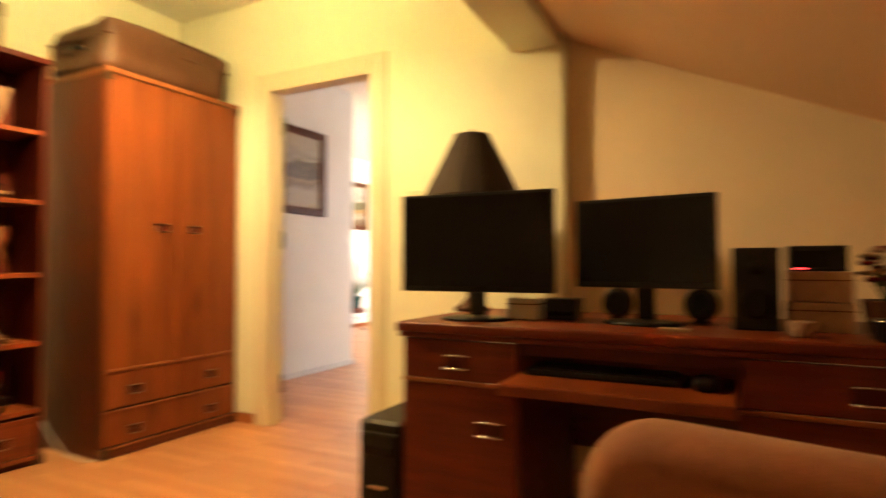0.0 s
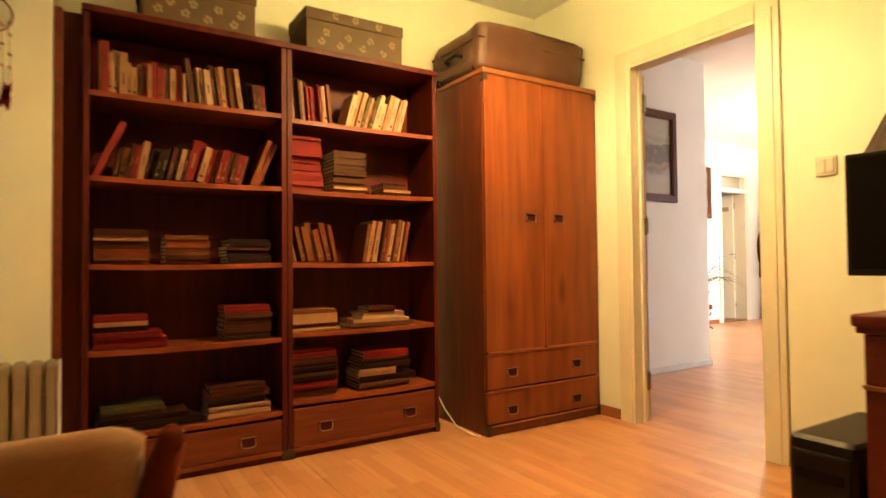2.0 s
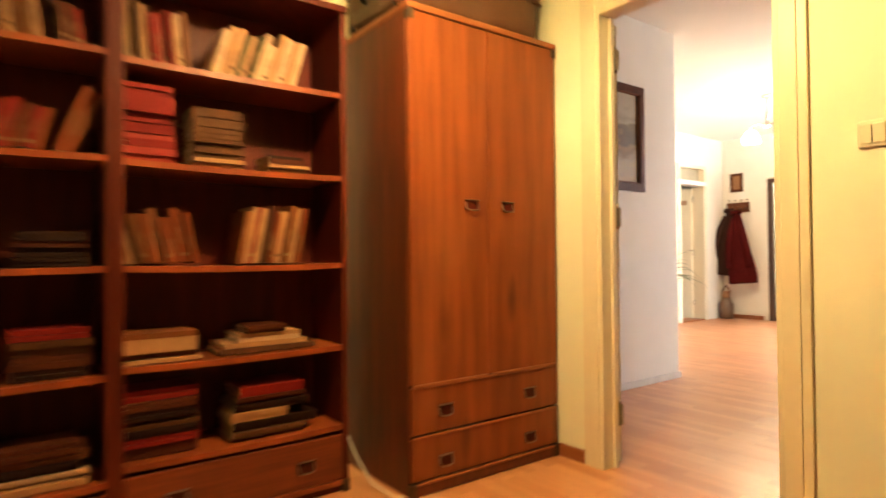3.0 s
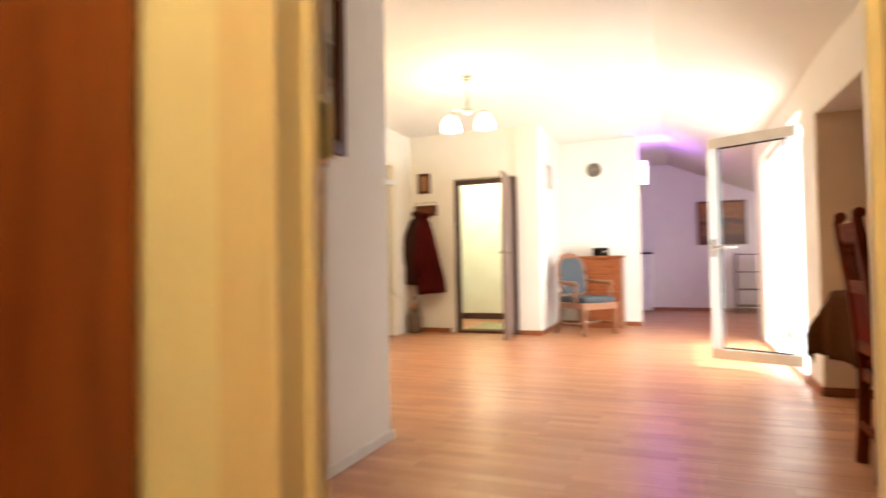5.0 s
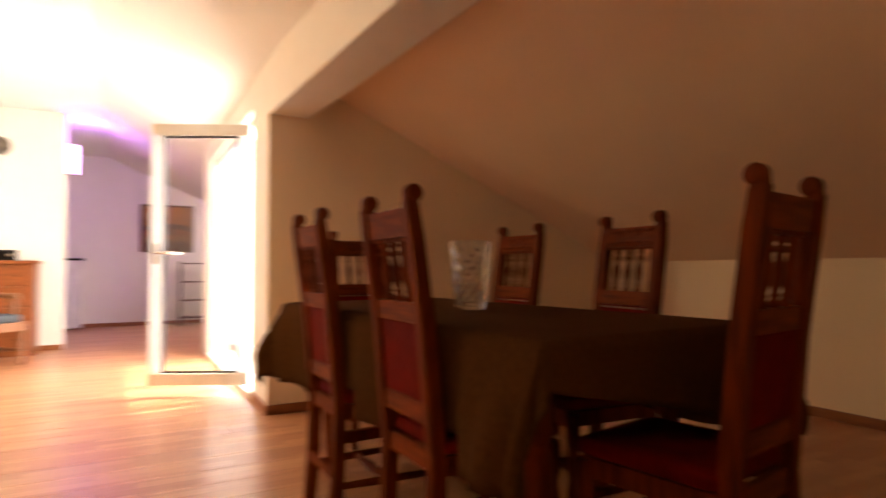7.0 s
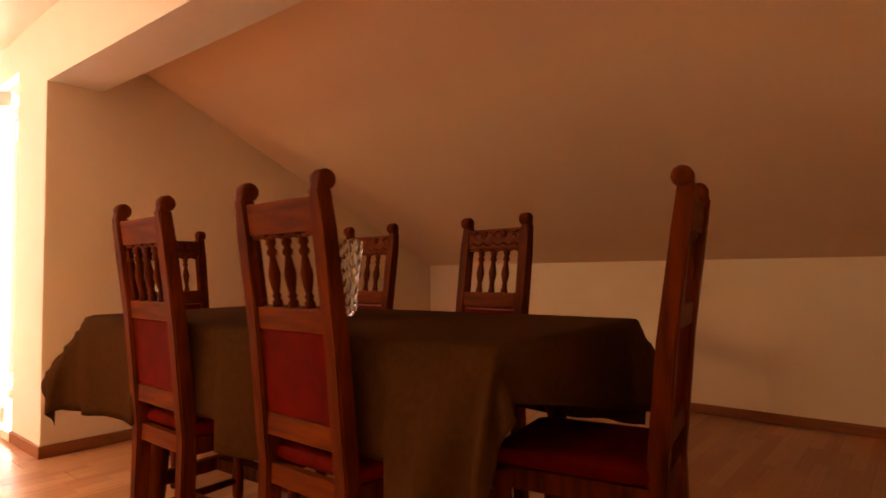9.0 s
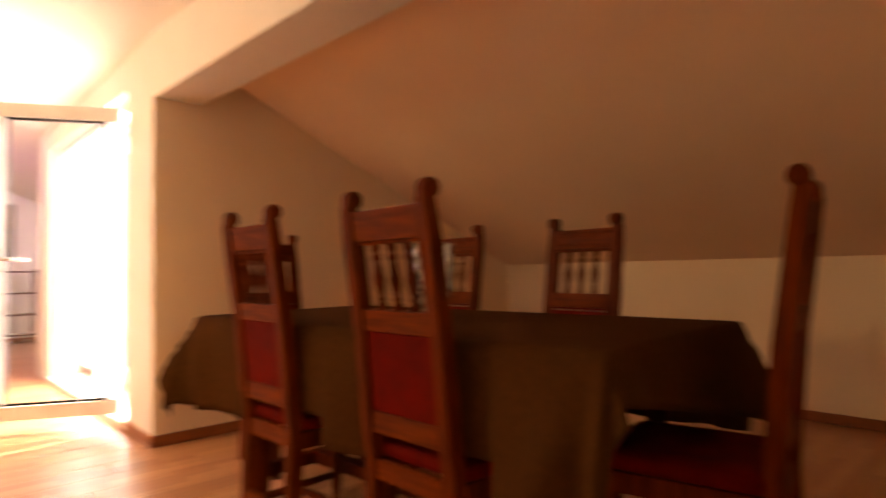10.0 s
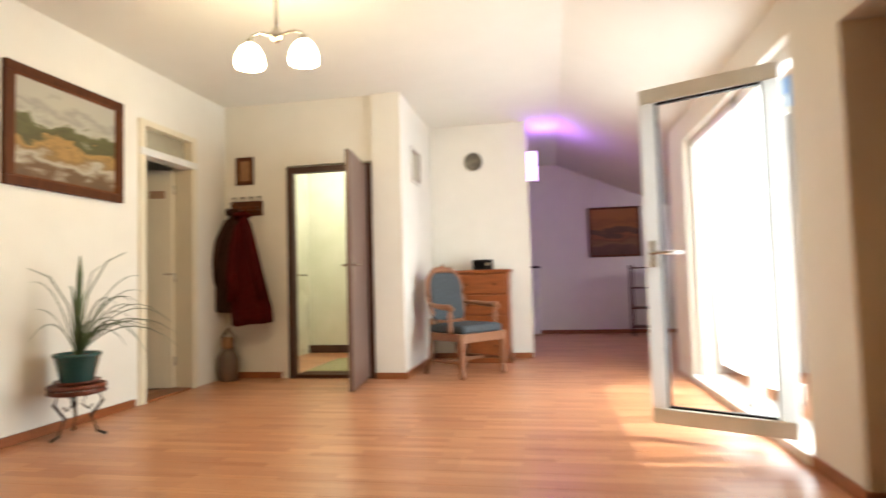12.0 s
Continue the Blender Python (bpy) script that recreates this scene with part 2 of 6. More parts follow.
BEIGE = material("beige_upholstery", (0.38, 0.195, 0.095), 0.9, (0.31, 0.155, 0.072), 80, bump=0.3, bump_scale=400, second=(0.34, 0.20, 0.10), second_amount=0.4, sheen=0.3)
BLUE = material("blue_upholstery", (0.062, 0.072, 0.080), 0.9, (0.040, 0.046, 0.052), 40, bump=0.3, bump_scale=300, second=(0.085, 0.098, 0.11), second_amount=0.4)
WHITEWOOD = material("brown_beech", (0.25, 0.098, 0.042), 0.4, (0.16, 0.060, 0.025), 6, (5, 5, 0.7), second=(0.36, 0.20, 0.12), second_amount=0.4)
CHESTWOOD = material("chest_wood", (0.27, 0.072, 0.019), 0.35, (0.16, 0.040, 0.010), 6, (0.7, 5, 5), second=(0.24, 0.07, 0.018), second_amount=0.5)
TILE = material("bath_tile", (0.78, 0.77, 0.68), 0.25, (0.69, 0.69, 0.57), 3, second=(0.66, 0.67, 0.54), second_amount=0.3)
TEAL = material("teal_glaze", (0.035, 0.10, 0.095), 0.2, (0.02, 0.07, 0.065), 8, second=(0.015, 0.05, 0.05), second_amount=0.4)
LEAF = material("leaf", (0.07, 0.11, 0.035), 0.5, (0.045, 0.075, 0.022), 20, second=(0.12, 0.13, 0.05), second_amount=0.5)
SOIL = material("soil", (0.04, 0.026, 0.016), 0.95, bump=0.8, bump_scale=90)
MAROON = material("maroon_wool", (0.070, 0.006, 0.006), 0.9, (0.045, 0.004, 0.004), 50, bump=0.3, bump_scale=250, spec=0.05)
DARKCOAT = material("dark_brown_wool", (0.045, 0.018, 0.012), 0.9, (0.030, 0.012, 0.008), 50, bump=0.3, bump_scale=250, spec=0.05)
OPAL = glow("lit_opal_glass", (1.0, 0.80, 0.50), 50.0)
OPAL_STUDY = glow("lit_yellow_shade", (1.0, 0.72, 0.24), 50.0)
OPAL_BATH = glow("lit_bath_glass", (1.0, 0.93, 0.78), 14.0)
PURPLE = glow("purple_lamp_glass", (0.70, 0.42, 1.0), 4.0)
RED_LED = glow("red_led", (1.0, 0.05, 0.05), 2.0)
PANE = clear_glass("window_glass")
CRYSTAL = clear_glass("cut_glass", (0.92, 0.95, 0.93), 0.04)
PAPER = material("paper_edge", (0.62, 0.54, 0.40), 0.9, (0.5, 0.42, 0.3), 40, (1, 1, 8))
CARDBOX = material("patterned_box", (0.115, 0.066, 0.028), 0.7, (0.085, 0.046, 0.018), 12, bump=0.1)
BOXPRINT = material("box_print", (0.26, 0.18, 0.095), 0.7)
WHITEPLAST = material("cream_plastic", (0.74, 0.68, 0.52), 0.4)
CONCRETE = material("terrace_tile", (0.55, 0.52, 0.46), 0.8, (0.48, 0.45, 0.4), 6, bump=0.3, bump_scale=60)
SHADE = material("lamp_shade_fabric", (0.030, 0.012, 0.006), 0.8, (0.020, 0.008, 0.004), 60, bump=0.2, bump_scale=300)


def translucent(name, colour):
    """White plastic or cloth that lets some light through."""
    m = bpy.data.materials.new(name)
    m.use_nodes = True
    nt = m.node_tree
    d, tr, mx = nt.nodes.new("ShaderNodeBsdfDiffuse"), nt.nodes.new("ShaderNodeBsdfTranslucent"), nt.nodes.new("ShaderNodeMixShader")
    n = nt.nodes.new("ShaderNodeTexNoise")
    n.inputs["Scale"].default_value = 30
    ramp = nt.nodes.new("ShaderNodeValToRGB")
    ramp.color_ramp.elements[0].color, ramp.color_ramp.elements[1].color = (*(c * 0.95 for c in colour), 1), (*colour, 1)
    nt.links.new(n.outputs[0], ramp.inputs[0])
    nt.links.new(ramp.outputs[0], d.inputs[0])
    nt.links.new(ramp.outputs[0], tr.inputs[0])
    mx.inputs[0].default_value = 0.55
    nt.links.new(d.outputs[0], mx.inputs[1])
    nt.links.new(tr.outputs[0], mx.inputs[2])
    nt.links.new(mx.outputs[0], nt.nodes["Material Output"].inputs[0])
    return m


STILE = translucent("sunlit_white_plastic", (0.86, 0.86, 0.85))


# ---- builders ----
def link_mesh(name, bm, mat, smooth=False):
    me = bpy.data.meshes.new(name)
    bmesh.ops.recalc_face_normals(bm, faces=bm.faces)
    if smooth:
        for f in bm.faces:
            f.smooth = True
    bm.to_mesh(me)
    bm.free()
    if mat:
        for one in (mat if isinstance(mat, (list, tuple)) else [mat]):
            me.materials.append(one)
    return new(name, me)


def part(name, bm, mat, parent, label="", smooth=False):
    ob = link_mesh(name, bm, mat, smooth)
    ob.parent = parent
    if label:
        ob["label"] = label
    return ob


def thing(name, m, label, category, group="", kind=""):
    ob = new(name)
    ob.empty_display_size = 0.1
    ob.matrix_world = m
    return tagged(ob, label, category, group, kind)


def solid(name, bm, mat, label="", category="", group="", kind="", m=None, smooth=False):
    ob = link_mesh(name, bm, mat, smooth)
    if m is not None:
        ob.matrix_world = m
    return tagged(ob, label, category, group, kind)


def box(x0, x1, y0, y1, z0, z1, bevel=0.0, bm=None, seg=2):
    """A box between the given limits, its edges rounded by bevel."""
    own = bmesh.new()
    r = bmesh.ops.create_cube(own, size=1)
    bmesh.ops.transform(own, matrix=Matrix.Translation(((x0 + x1) / 2, (y0 + y1) / 2, (z0 + z1) / 2)) @ Matrix.Diagonal((abs(x1 - x0), abs(y1 - y0), abs(z1 - z0), 1)), verts=r["verts"])
    if bevel:
        bmesh.ops.bevel(own, geom=own.edges[:], offset=bevel, segments=seg, affect='EDGES', profile=0.6)
    return own if bm is None else join(bm, own)


def join(bm, other, m=None):
    """Adds other to bm, moved by m."""
    if m is not None:
        bmesh.ops.transform(other, matrix=m, verts=other.verts)
    made = [bm.verts.new(v.co) for v in other.verts]
    other.verts.index_update()
    for f in other.faces:
        nf = bm.faces.new([made[v.index] for v in f.verts])
        nf.smooth, nf.material_index = f.smooth, f.material_index
    other.free()
    return bm


def moved(bm, m):
    bmesh.ops.transform(bm, matrix=m, verts=bm.verts)
    return bm


def lathe(profile, seg=20, caps=True):
    """A turned shape from (radius, height) pairs."""
    bm = bmesh.new()
    rings = []
    for r, z in profile:
        rings.append([bm.verts.new((r * math.cos(2 * math.pi * i / seg), r * math.sin(2 * math.pi * i / seg), z)) for i in range(seg)])
    for a, b in zip(rings, rings[1:]):
        for i in range(seg):
            f = bm.faces.new((a[i], a[(i + 1) % seg], b[(i + 1) % seg], b[i]))
            f.smooth = True
    if caps:
        bm.faces.new(rings[0][::-1])
        bm.faces.new(rings[-1])
    return bm


def tube(points, radius, seg=8):
    """A round bar along points; radius may be a list."""
    bm = bmesh.new()
    pts = [Vector(p) for p in points]
    rad = radius if isinstance(radius, (list, tuple)) else [radius] * len(pts)
    rings = []
    for i, p in enumerate(pts):
        way = (pts[min(i + 1, len(pts) - 1)] - pts[max(i - 1, 0)]).normalized()
        q = way.to_track_quat('Z', 'Y')
        rings.append([bm.verts.new(p + q @ Vector((rad[i] * math.cos(2 * math.pi * k / seg), rad[i] * math.sin(2 * math.pi * k / seg), 0))) for k in range(seg)])
    for a, b in zip(rings, rings[1:]):
        for k in range(seg):
            f = bm.faces.new((a[k], a[(k + 1) % seg], b[(k + 1) % seg], b[k]))
            f.smooth = True
    bm.faces.new(rings[0][::-1])
    bm.faces.new(rings[-1])
    return bm


def prism(outline, depth, axis="y", bevel=0.0):
    """A flat outline of (u, v) pairs given a depth along an axis."""
    bm = bmesh.new()
    place = {"y": lambda u, v: (u, 0, v), "x": lambda u, v: (0, u, v), "z": lambda u, v: (u, v, 0)}[axis]
    way = {"y": (0, depth, 0), "x": (depth, 0, 0), "z": (0, 0, depth)}[axis]
    face = bm.faces.new([bm.verts.new(place(u, v)) for u, v in outline])
    r = bmesh.ops.extrude_face_region(bm, geom=[face])
    bmesh.ops.translate(bm, vec=way, verts=[g for g in r["geom"] if isinstance(g, bmesh.types.BMVert)])
    if bevel:
        bmesh.ops.bevel(bm, geom=bm.edges[:], offset=bevel, segments=2, affect='EDGES')
    return bm


def structure(name, bm, mat, label, category):
    return solid(name, bm, mat, label, category, kind="structure")


# ---- the large structure ----
ROOF0, ROOF1 = 2.27, 0.44                    # the roof plane: height at x = -0.97 and fall per metre


def roof(x):
    return ROOF0 - ROOF1 * (x + 0.97)


XL, XH, XK = -3.22, -5.34, 1.98              # study's left wall, hall's left wall, knee wall
YB, YD, YD2 = -1.6, 3.325, 3.405               # study's back wall, door wall and its far face
CEIL_S, CEIL_H = 2.65, 2.72

bm = box(-7.2, 2.3, 3.1, 14.7, -0.12, -0.012)
box(XL - 0.2, 2.3, -1.9, 3.1, -0.12, -0.012, bm=bm)
structure("floor", bm, PLY, "laminate floor of reddish beech planks", "floor")

# study walls
structure("wall_study_west", box(XL - 0.2, XL, YB, YD2, 0, 2.9), WALL_STUDY, "cream yellow painted study wall", "wall")
structure("wall_study_pier", box(XL, -2.90, YB, 0.508, 0, 2.9), WALL_STUDY, "cream painted wall pier beside the bookcase", "wall")
structure("wall_study_back", box(XL, XK + 0.1, YB - 0.2, YB, 0, 2.9), WALL_STUDY, "cream painted study wall", "wall")
bm = box(XL, -2.43, YD, YD2, 0, 2.9)
box(-1.60, -0.55, YD, YD2, 0, 2.9, bm=bm)
box(-2.43, -1.60, YD, YD2, 2.09, 2.9, bm=bm)
box(-0.66, -0.55, YD2, 3.43, 0, 2.9, bm=bm)
structure("wall_door", bm, WALL_STUDY, "cream yellow painted wall with a doorway", "wall")
# study wall in the pinker dining colour, which stands in for its shadow
structure("wall_door_recess", box(-0.60, XK + 0.1, 3.43, 3.50, 0, 2.2), WALL_DIN, "cream painted wall under the roof slope", "wall")
structure("wall_knee", box(XK, XK + 0.2, YB, 7.36, 0, roof(XK) + 0.1), WALL_DIN, "cream painted knee wall under the roof slope", "wall")
# hall walls
structure("wall_hall_picture", box(-3.52, -3.30, YD2, 5.415, 0, 2.9), WALL, "white painted hall wall with a picture", "wall")
structure("wall_hall_near", box(-7.0, -3.52, 5.215, 5.415, 0, 2.9), WALL, "white painted hall wall", "wall")
bm = box(XH - 0.2, XH, 5.415, 8.80, 0, 2.9)
box(XH - 0.2, XH, 9.52, 10.05, 0, 2.9, bm=bm)
box(XH - 0.2, XH, 8.80, 9.52, 2.26, 2.9, bm=bm)
structure("wall_hall_west", bm, WALL, "white painted hall wall with a side doorway", "wall")
bm = box(XH - 0.2, -4.67, 10.05, 10.25, 0, 2.9)
box(-3.80, -3.50, 10.05, 10.25, 0, 2.9, bm=bm)
box(-4.67, -3.80, 10.05, 10.25, 2.08, 2.9, bm=bm)
structure("wall_bath", bm, WALL, "white painted wall with the bathroom doorway", "wall")
structure("pilaster", box(-3.785, -3.497, 10.015, 10.05, 0, CEIL_H), WALL, "shallow white painted pilaster beside the bathroom door", "pilaster")
structure("wall_niche", box(-3.70, -3.50, 10.25, 11.43, 0, 2.9), WALL, "white painted wall of a niche", "wall")
structure("wall_chest", box(-3.70, -2.36, 11.43, 11.60, 0, 2.9), WALL, "white painted wall behind a chest of drawers", "wall")
structure("wall_end", box(-5.0, XK, 14.25, 14.45, 0, 2.9), WALL, "white wall of the far room in purple light", "wall")
structure("wall_far_west", box(-3.9, -3.70, 11.60, 14.25, 0, 2.9), WALL, "white wall of the far room", "wall")
structure("wall_far_east", box(0.6, 0.8, 10.3, 14.25, 0, 1.9), WALL, "white wall of the far room", "wall")
# terrace wall with its wide opening, and the end wall of the dining corner
bm = box(-0.974, -0.72, 7.224, 7.70, 0, 2.9)
box(-0.97, -0.72, 10.0, 10.6, 0, 2.9, bm=bm)
box(-0.97, -0.72, 7.70, 10.0, 2.06, 2.9, bm=bm)
structure("wall_terrace", bm, WALL, "white painted wall with a wide terrace doorway", "wall")
structure("wall_dining_end", box(-0.971, XK + 0.2, 7.22, 7.36, 0, 2.4), WALL_DIN, "cream painted end wall of the dining corner", "wall")
structure("wall_far_return", box(-0.72, 0.8, 10.4, 10.6, 0, 2.4), WALL, "white wall of the far room", "wall")


def beam(name, a, b, width, z0, z1, mat, label):
    """A straight downstand from a to b, its far edge width further to the east."""
    bm = bmesh.new()
    corners = [(a[0], a[1]), (b[0], b[1]), (b[0] + width, b[1]), (a[0] + width, a[1])]
    face = bm.faces.new([bm.verts.new((x, y, z0)) for x, y in corners])
    r = bmesh.ops.extrude_face_region(bm, geom=[face])
    bmesh.ops.translate(bm, vec=(0, 0, z1 - z0), verts=[g for g in r["geom"] if isinstance(g, bmesh.types.BMVert)])
    return structure(name, bm, mat, label, "beam")


beam("beam_dining", (-0.834, YD2), (-0.974, 7.224), 0.26, 1.90, 2.6, WALL, "white painted beam between hall and dining corner")
beam("beam_study", (-0.64, YB), (-0.80, YD), 0.23, 2.03, 2.6, WALL_STUDY, "cream painted beam under the study ceiling")

# ceilings: flat over study and hall, sloping over the eaves
XC = -0.97 - (CEIL_H - ROOF0) / ROOF1
structure("ceiling_study", box(XL - 0.2, -0.6, YB - 0.2, YD2 - 0.07, CEIL_S, CEIL_S + 0.12), CEIL, "white ceiling of the study", "ceiling")
structure("ceiling_hall", box(-7.2, XC, YD2 - 0.07, 14.45, CEIL_H, CEIL_H + 0.12), CEIL, "white ceiling of the hall", "ceiling")


def slope(name, x0, x1, y0, y1, mat, label):
    bm = bmesh.new()
    face = bm.faces.new([bm.verts.new(p) for p in ((x0, y0, roof(x0)), (x1, y0, roof(x1)), (x1, y1, roof(x1)), (x0, y1, roof(x0)))])
    r = bmesh.ops.extrude_face_region(bm, geom=[face])
    bmesh.ops.translate(bm, vec=(0, 0, 0.14), verts=[g for g in r["geom"] if isinstance(g, bmesh.types.BMVert)])
    return structure(name, bm, mat, label, "ceiling")


slope("ceiling_slope_study", -0.72, XK + 0.25, YB - 0.2, YD2 - 0.05, SLOPE, "cream sloping ceiling of the study")
slope("ceiling_slope_hall", XC, -0.70, YD2 - 0.05, 10.6, CEIL, "white sloping ceiling of the hall")
slope("ceiling_slope_dining", -0.70, XK + 0.25, YD2 - 0.05, 7.36, SLOPE, "cream sloping ceiling of the dining corner")
slope("ceiling_slope_far", XC, 0.85, 10.6, 14.45, CEIL, "white sloping ceiling of the far room")

# the bathroom behind its door
structure("wall_bath_room", join(join(box(-5.5, -5.3, 10.25, 12.2, 0, 2.6), box(-5.3, -3.72, 12.0, 12.2, 0, 2.6)), box(-3.72, -3.7, 10.25, 12.2, 0, 2.6)), TILE, "pale green tiled bathroom wall", "wall")
# the room behind the side doorway
structure("wall_side_room", join(box(-7.2, -7.0, 5.2, 10.3, 0, 2.9), box(-7.0, XH - 0.2, 10.05, 10.25, 0, 2.9)), WALL, "plain wall of the side room", "wall")
# terrace outside
structure("terrace", box(-0.72, 5.5, 7.36, 10.4, -0.2, -0.02), CONCRETE, "pale tiled terrace floor", "terrace")
structure("ground", box(-400, 400, -400, 400, -6.2, -6.0), LEAF, "green ground far below", "ground")


# ---- study: door frame, skirting, switch ----
def casing(name, x0, x1, ztop, y, out, mat, label, width=0.11):
    """A door casing on the wall face y, proud towards out (-1 or 1)."""
    t = thing(name, pose(0, 0, 0), label, "door frame", kind="structure")
    for sx, xe in ((-1, x0), (1, x1)):
        bm = box(min(xe, xe + sx * width), max(xe, xe + sx * width), y, y + out * 0.015, 0, ztop + width, 0.004)
        box(min(xe + sx * 0.02, xe + sx * (width - 0.03)), max(xe + sx * 0.02, xe + sx * (width - 0.03)), y + out * 0.012, y + out * 0.020, 0, ztop + 0.05, 0.004, bm=bm)
        part("casing_side", bm, mat, t)
    bm = box(x0, x1, y, y + out * 0.015, ztop, ztop + width, 0.004)
    box(x0, x1, y + out * 0.012, y + out * 0.020, ztop + 0.02, ztop + width - 0.03, 0.004, bm=bm)
    part("casing_head", bm, mat, t)
    return t


DX0, DX1, DZ = -2.385, -1.645, 2.055
frame_s = casing("door_frame", DX0, DX1, DZ, YD, -1, TRIM, "cream painted wooden door frame with moulded casing")
part("jamb", box(DX0 - 0.045, DX0, YD - 0.01, YD2 + 0.01, 0, DZ, 0.003), TRIM, frame_s)
part("jamb", box(DX1, DX1 + 0.045, YD - 0.01, YD2 + 0.01, 0, DZ, 0.003), TRIM, frame_s)
part("head_jamb", box(DX0 - 0.045, DX1 + 0.045, YD - 0.01, YD2 + 0.01, DZ, DZ + 0.035, 0.003), TRIM, frame_s)
part("stop_bead", box(DX0, DX0 + 0.014, YD + 0.05, YD + 0.075, 0, DZ, 0.003), TRIM, frame_s)
part("stop_bead", box(DX1 - 0.014, DX1, YD + 0.05, YD + 0.075, 0, DZ, 0.003), TRIM, frame_s)


def panel_leaf(t, w, h, thick, mat, panels):
    """A door leaf along +x from its hinge, with raised-edged panels on both faces."""
    leaf = part("leaf", box(0, w, -thick / 2, thick / 2, 0.012, h, 0.003), mat, t)
    for z0, z1 in panels:
        for s in (-1, 1):
            bm = bmesh.new()
            for a in ((0.10, w - 0.10, z0, z0 + 0.02), (0.10, w - 0.10, z1 - 0.02, z1), (0.10, 0.12, z0 + 0.02, z1 - 0.02), (w - 0.12, w - 0.10, z0 + 0.02, z1 - 0.02)):
                y = s * (thick / 2)
                box(a[0], a[1], min(y, y + s * 0.008), max(y, y + s * 0.008), a[2], a[3], 0.002, bm=bm)
            part("panel_moulding", bm, mat, leaf)
    return leaf


def lever(t, x, z, thick, mat=CHROME, way=-1):
    """A lever handle with its plate on each face of a leaf."""
    for s in (-1, 1):
        y = s * thick / 2
        plate = part("handle_plate", box(x - 0.02, x + 0.02, min(y, y + s * 0.008), max(y, y + s * 0.008), z - 0.12, z + 0.08, 0.003), mat, t)
        part("lever", tube([(x, y, z), (x, y + s * 0.045, z), (x + way * 0.02, y + s * 0.052, z), (x + way * 0.12, y + s * 0.05, z)], 0.009), mat, plate)


door_s = thing("door_1", pose(DX0 - 0.02, YD2 + 0.030, 0, 0, 0, 150), "cream painted panelled door standing wide open into the hall", "door", kind="structure")
panel_leaf(door_s, 0.74, 2.04, 0.04, TRIM, ((0.15, 0.85), (1.05, 1.9)))
lever(door_s, 0.68, 1.03, 0.04)
for hz in (0.24, 1.14, 1.86):
    hinge = part("hinge", lathe([(0.0085, -0.055), (0.0085, 0.055), (0.004, 0.062)], 10), CHROME, frame_s)
    hinge.location = (DX0 + 0.004, YD2 + 0.016, hz)
    part("hinge_plate", box(-0.002, 0.024, -0.010, -0.004, -0.045, 0.045), CHROME, hinge)


def skirting(name, x0, x1, y0, y1, mat=SKIRT, h=0.06):
    solid(name, box(x0, x1, y0, y1, 0, h, 0.004), mat, "narrow brown wooden skirting board" if mat is SKIRT else "narrow pale skirting board", "skirting", kind="structure")


skirting("baseboard", -2.655, -2.50, YD - 0.016, YD)
skirting("baseboard", -1.53, -0.55, YD - 0.016, YD)
skirting("baseboard", XK - 0.016, XK, YD2, 7.22)
skirting("baseboard", -0.97, XK - 0.016, 7.204, 7.22)
skirting("baseboard", -0.986, -0.97, 7.204, 7.70)
skirting("baseboard", -3.30, -3.284, 4.1, 5.415, SKIRT_W, 0.05)
skirting("baseboard", -3.52, -3.284, 5.415, 5.431, SKIRT_W, 0.05)
skirting("baseboard", XH, XH + 0.016, 5.44, 8.74)
skirting("baseboard", XH + 0.016, -4.75, 10.034, 10.05)
skirting("baseboard", -3.785, -3.481, 9.999, 10.015)
skirting("baseboard", -3.50, -3.484, 10.05, 11.413)
skirting("baseboard", -3.484, -2.36, 11.414, 11.43)
skirting("baseboard", -2.36, 0.6, 14.234, 14.25)


def light_switch(m):
    t = thing("light_switch", m, "cream plastic double light switch on the wall", "light switch")
    part("plate", box(-0.042, 0.042, -0.010, 0, -0.042, 0.042, 0.004), WHITEPLAST, t)
    for s in (-1, 1):
        part("rocker", moved(box(-0.016, 0.016, -0.006, 0, -0.03, 0.03, 0.002), pose(s * 0.0175, -0.011, 0, 4)), WHITEPLAST, t)


light_switch(pose(-1.355, YD, 1.335))

# ---- study: bookcases ----
def cup_handle(parent, y, z, x=0.0, tilt=0):
    """A square recessed pull with a bail, facing +x: a dark plate painted as its shaded hollow."""
    z -= 0.008
    plate = part("handle", box(x, x + 0.003, y - 0.033, y + 0.033, z - 0.021, z + 0.025, 0.001), CASE_SHADED, parent, "square recessed pull with bronze lips")
    part("bail", tube([(x + 0.002, y - 0.032, z + 0.014), (x + 0.008, y - 0.033, z - 0.010), (x + 0.014, y - 0.026, z - 0.019), (x + 0.016, y, z - 0.021), (x + 0.014, y + 0.026, z - 0.019), (x + 0.008, y + 0.033, z - 0.010), (x + 0.002, y + 0.032, z + 0.014)], 0.0032), BRONZE, plate)
    part("upper_lip", box(x + 0.002, x + 0.013, y - 0.036, y + 0.036, z + 0.021, z + 0.026, 0.002), BRONZE, plate)


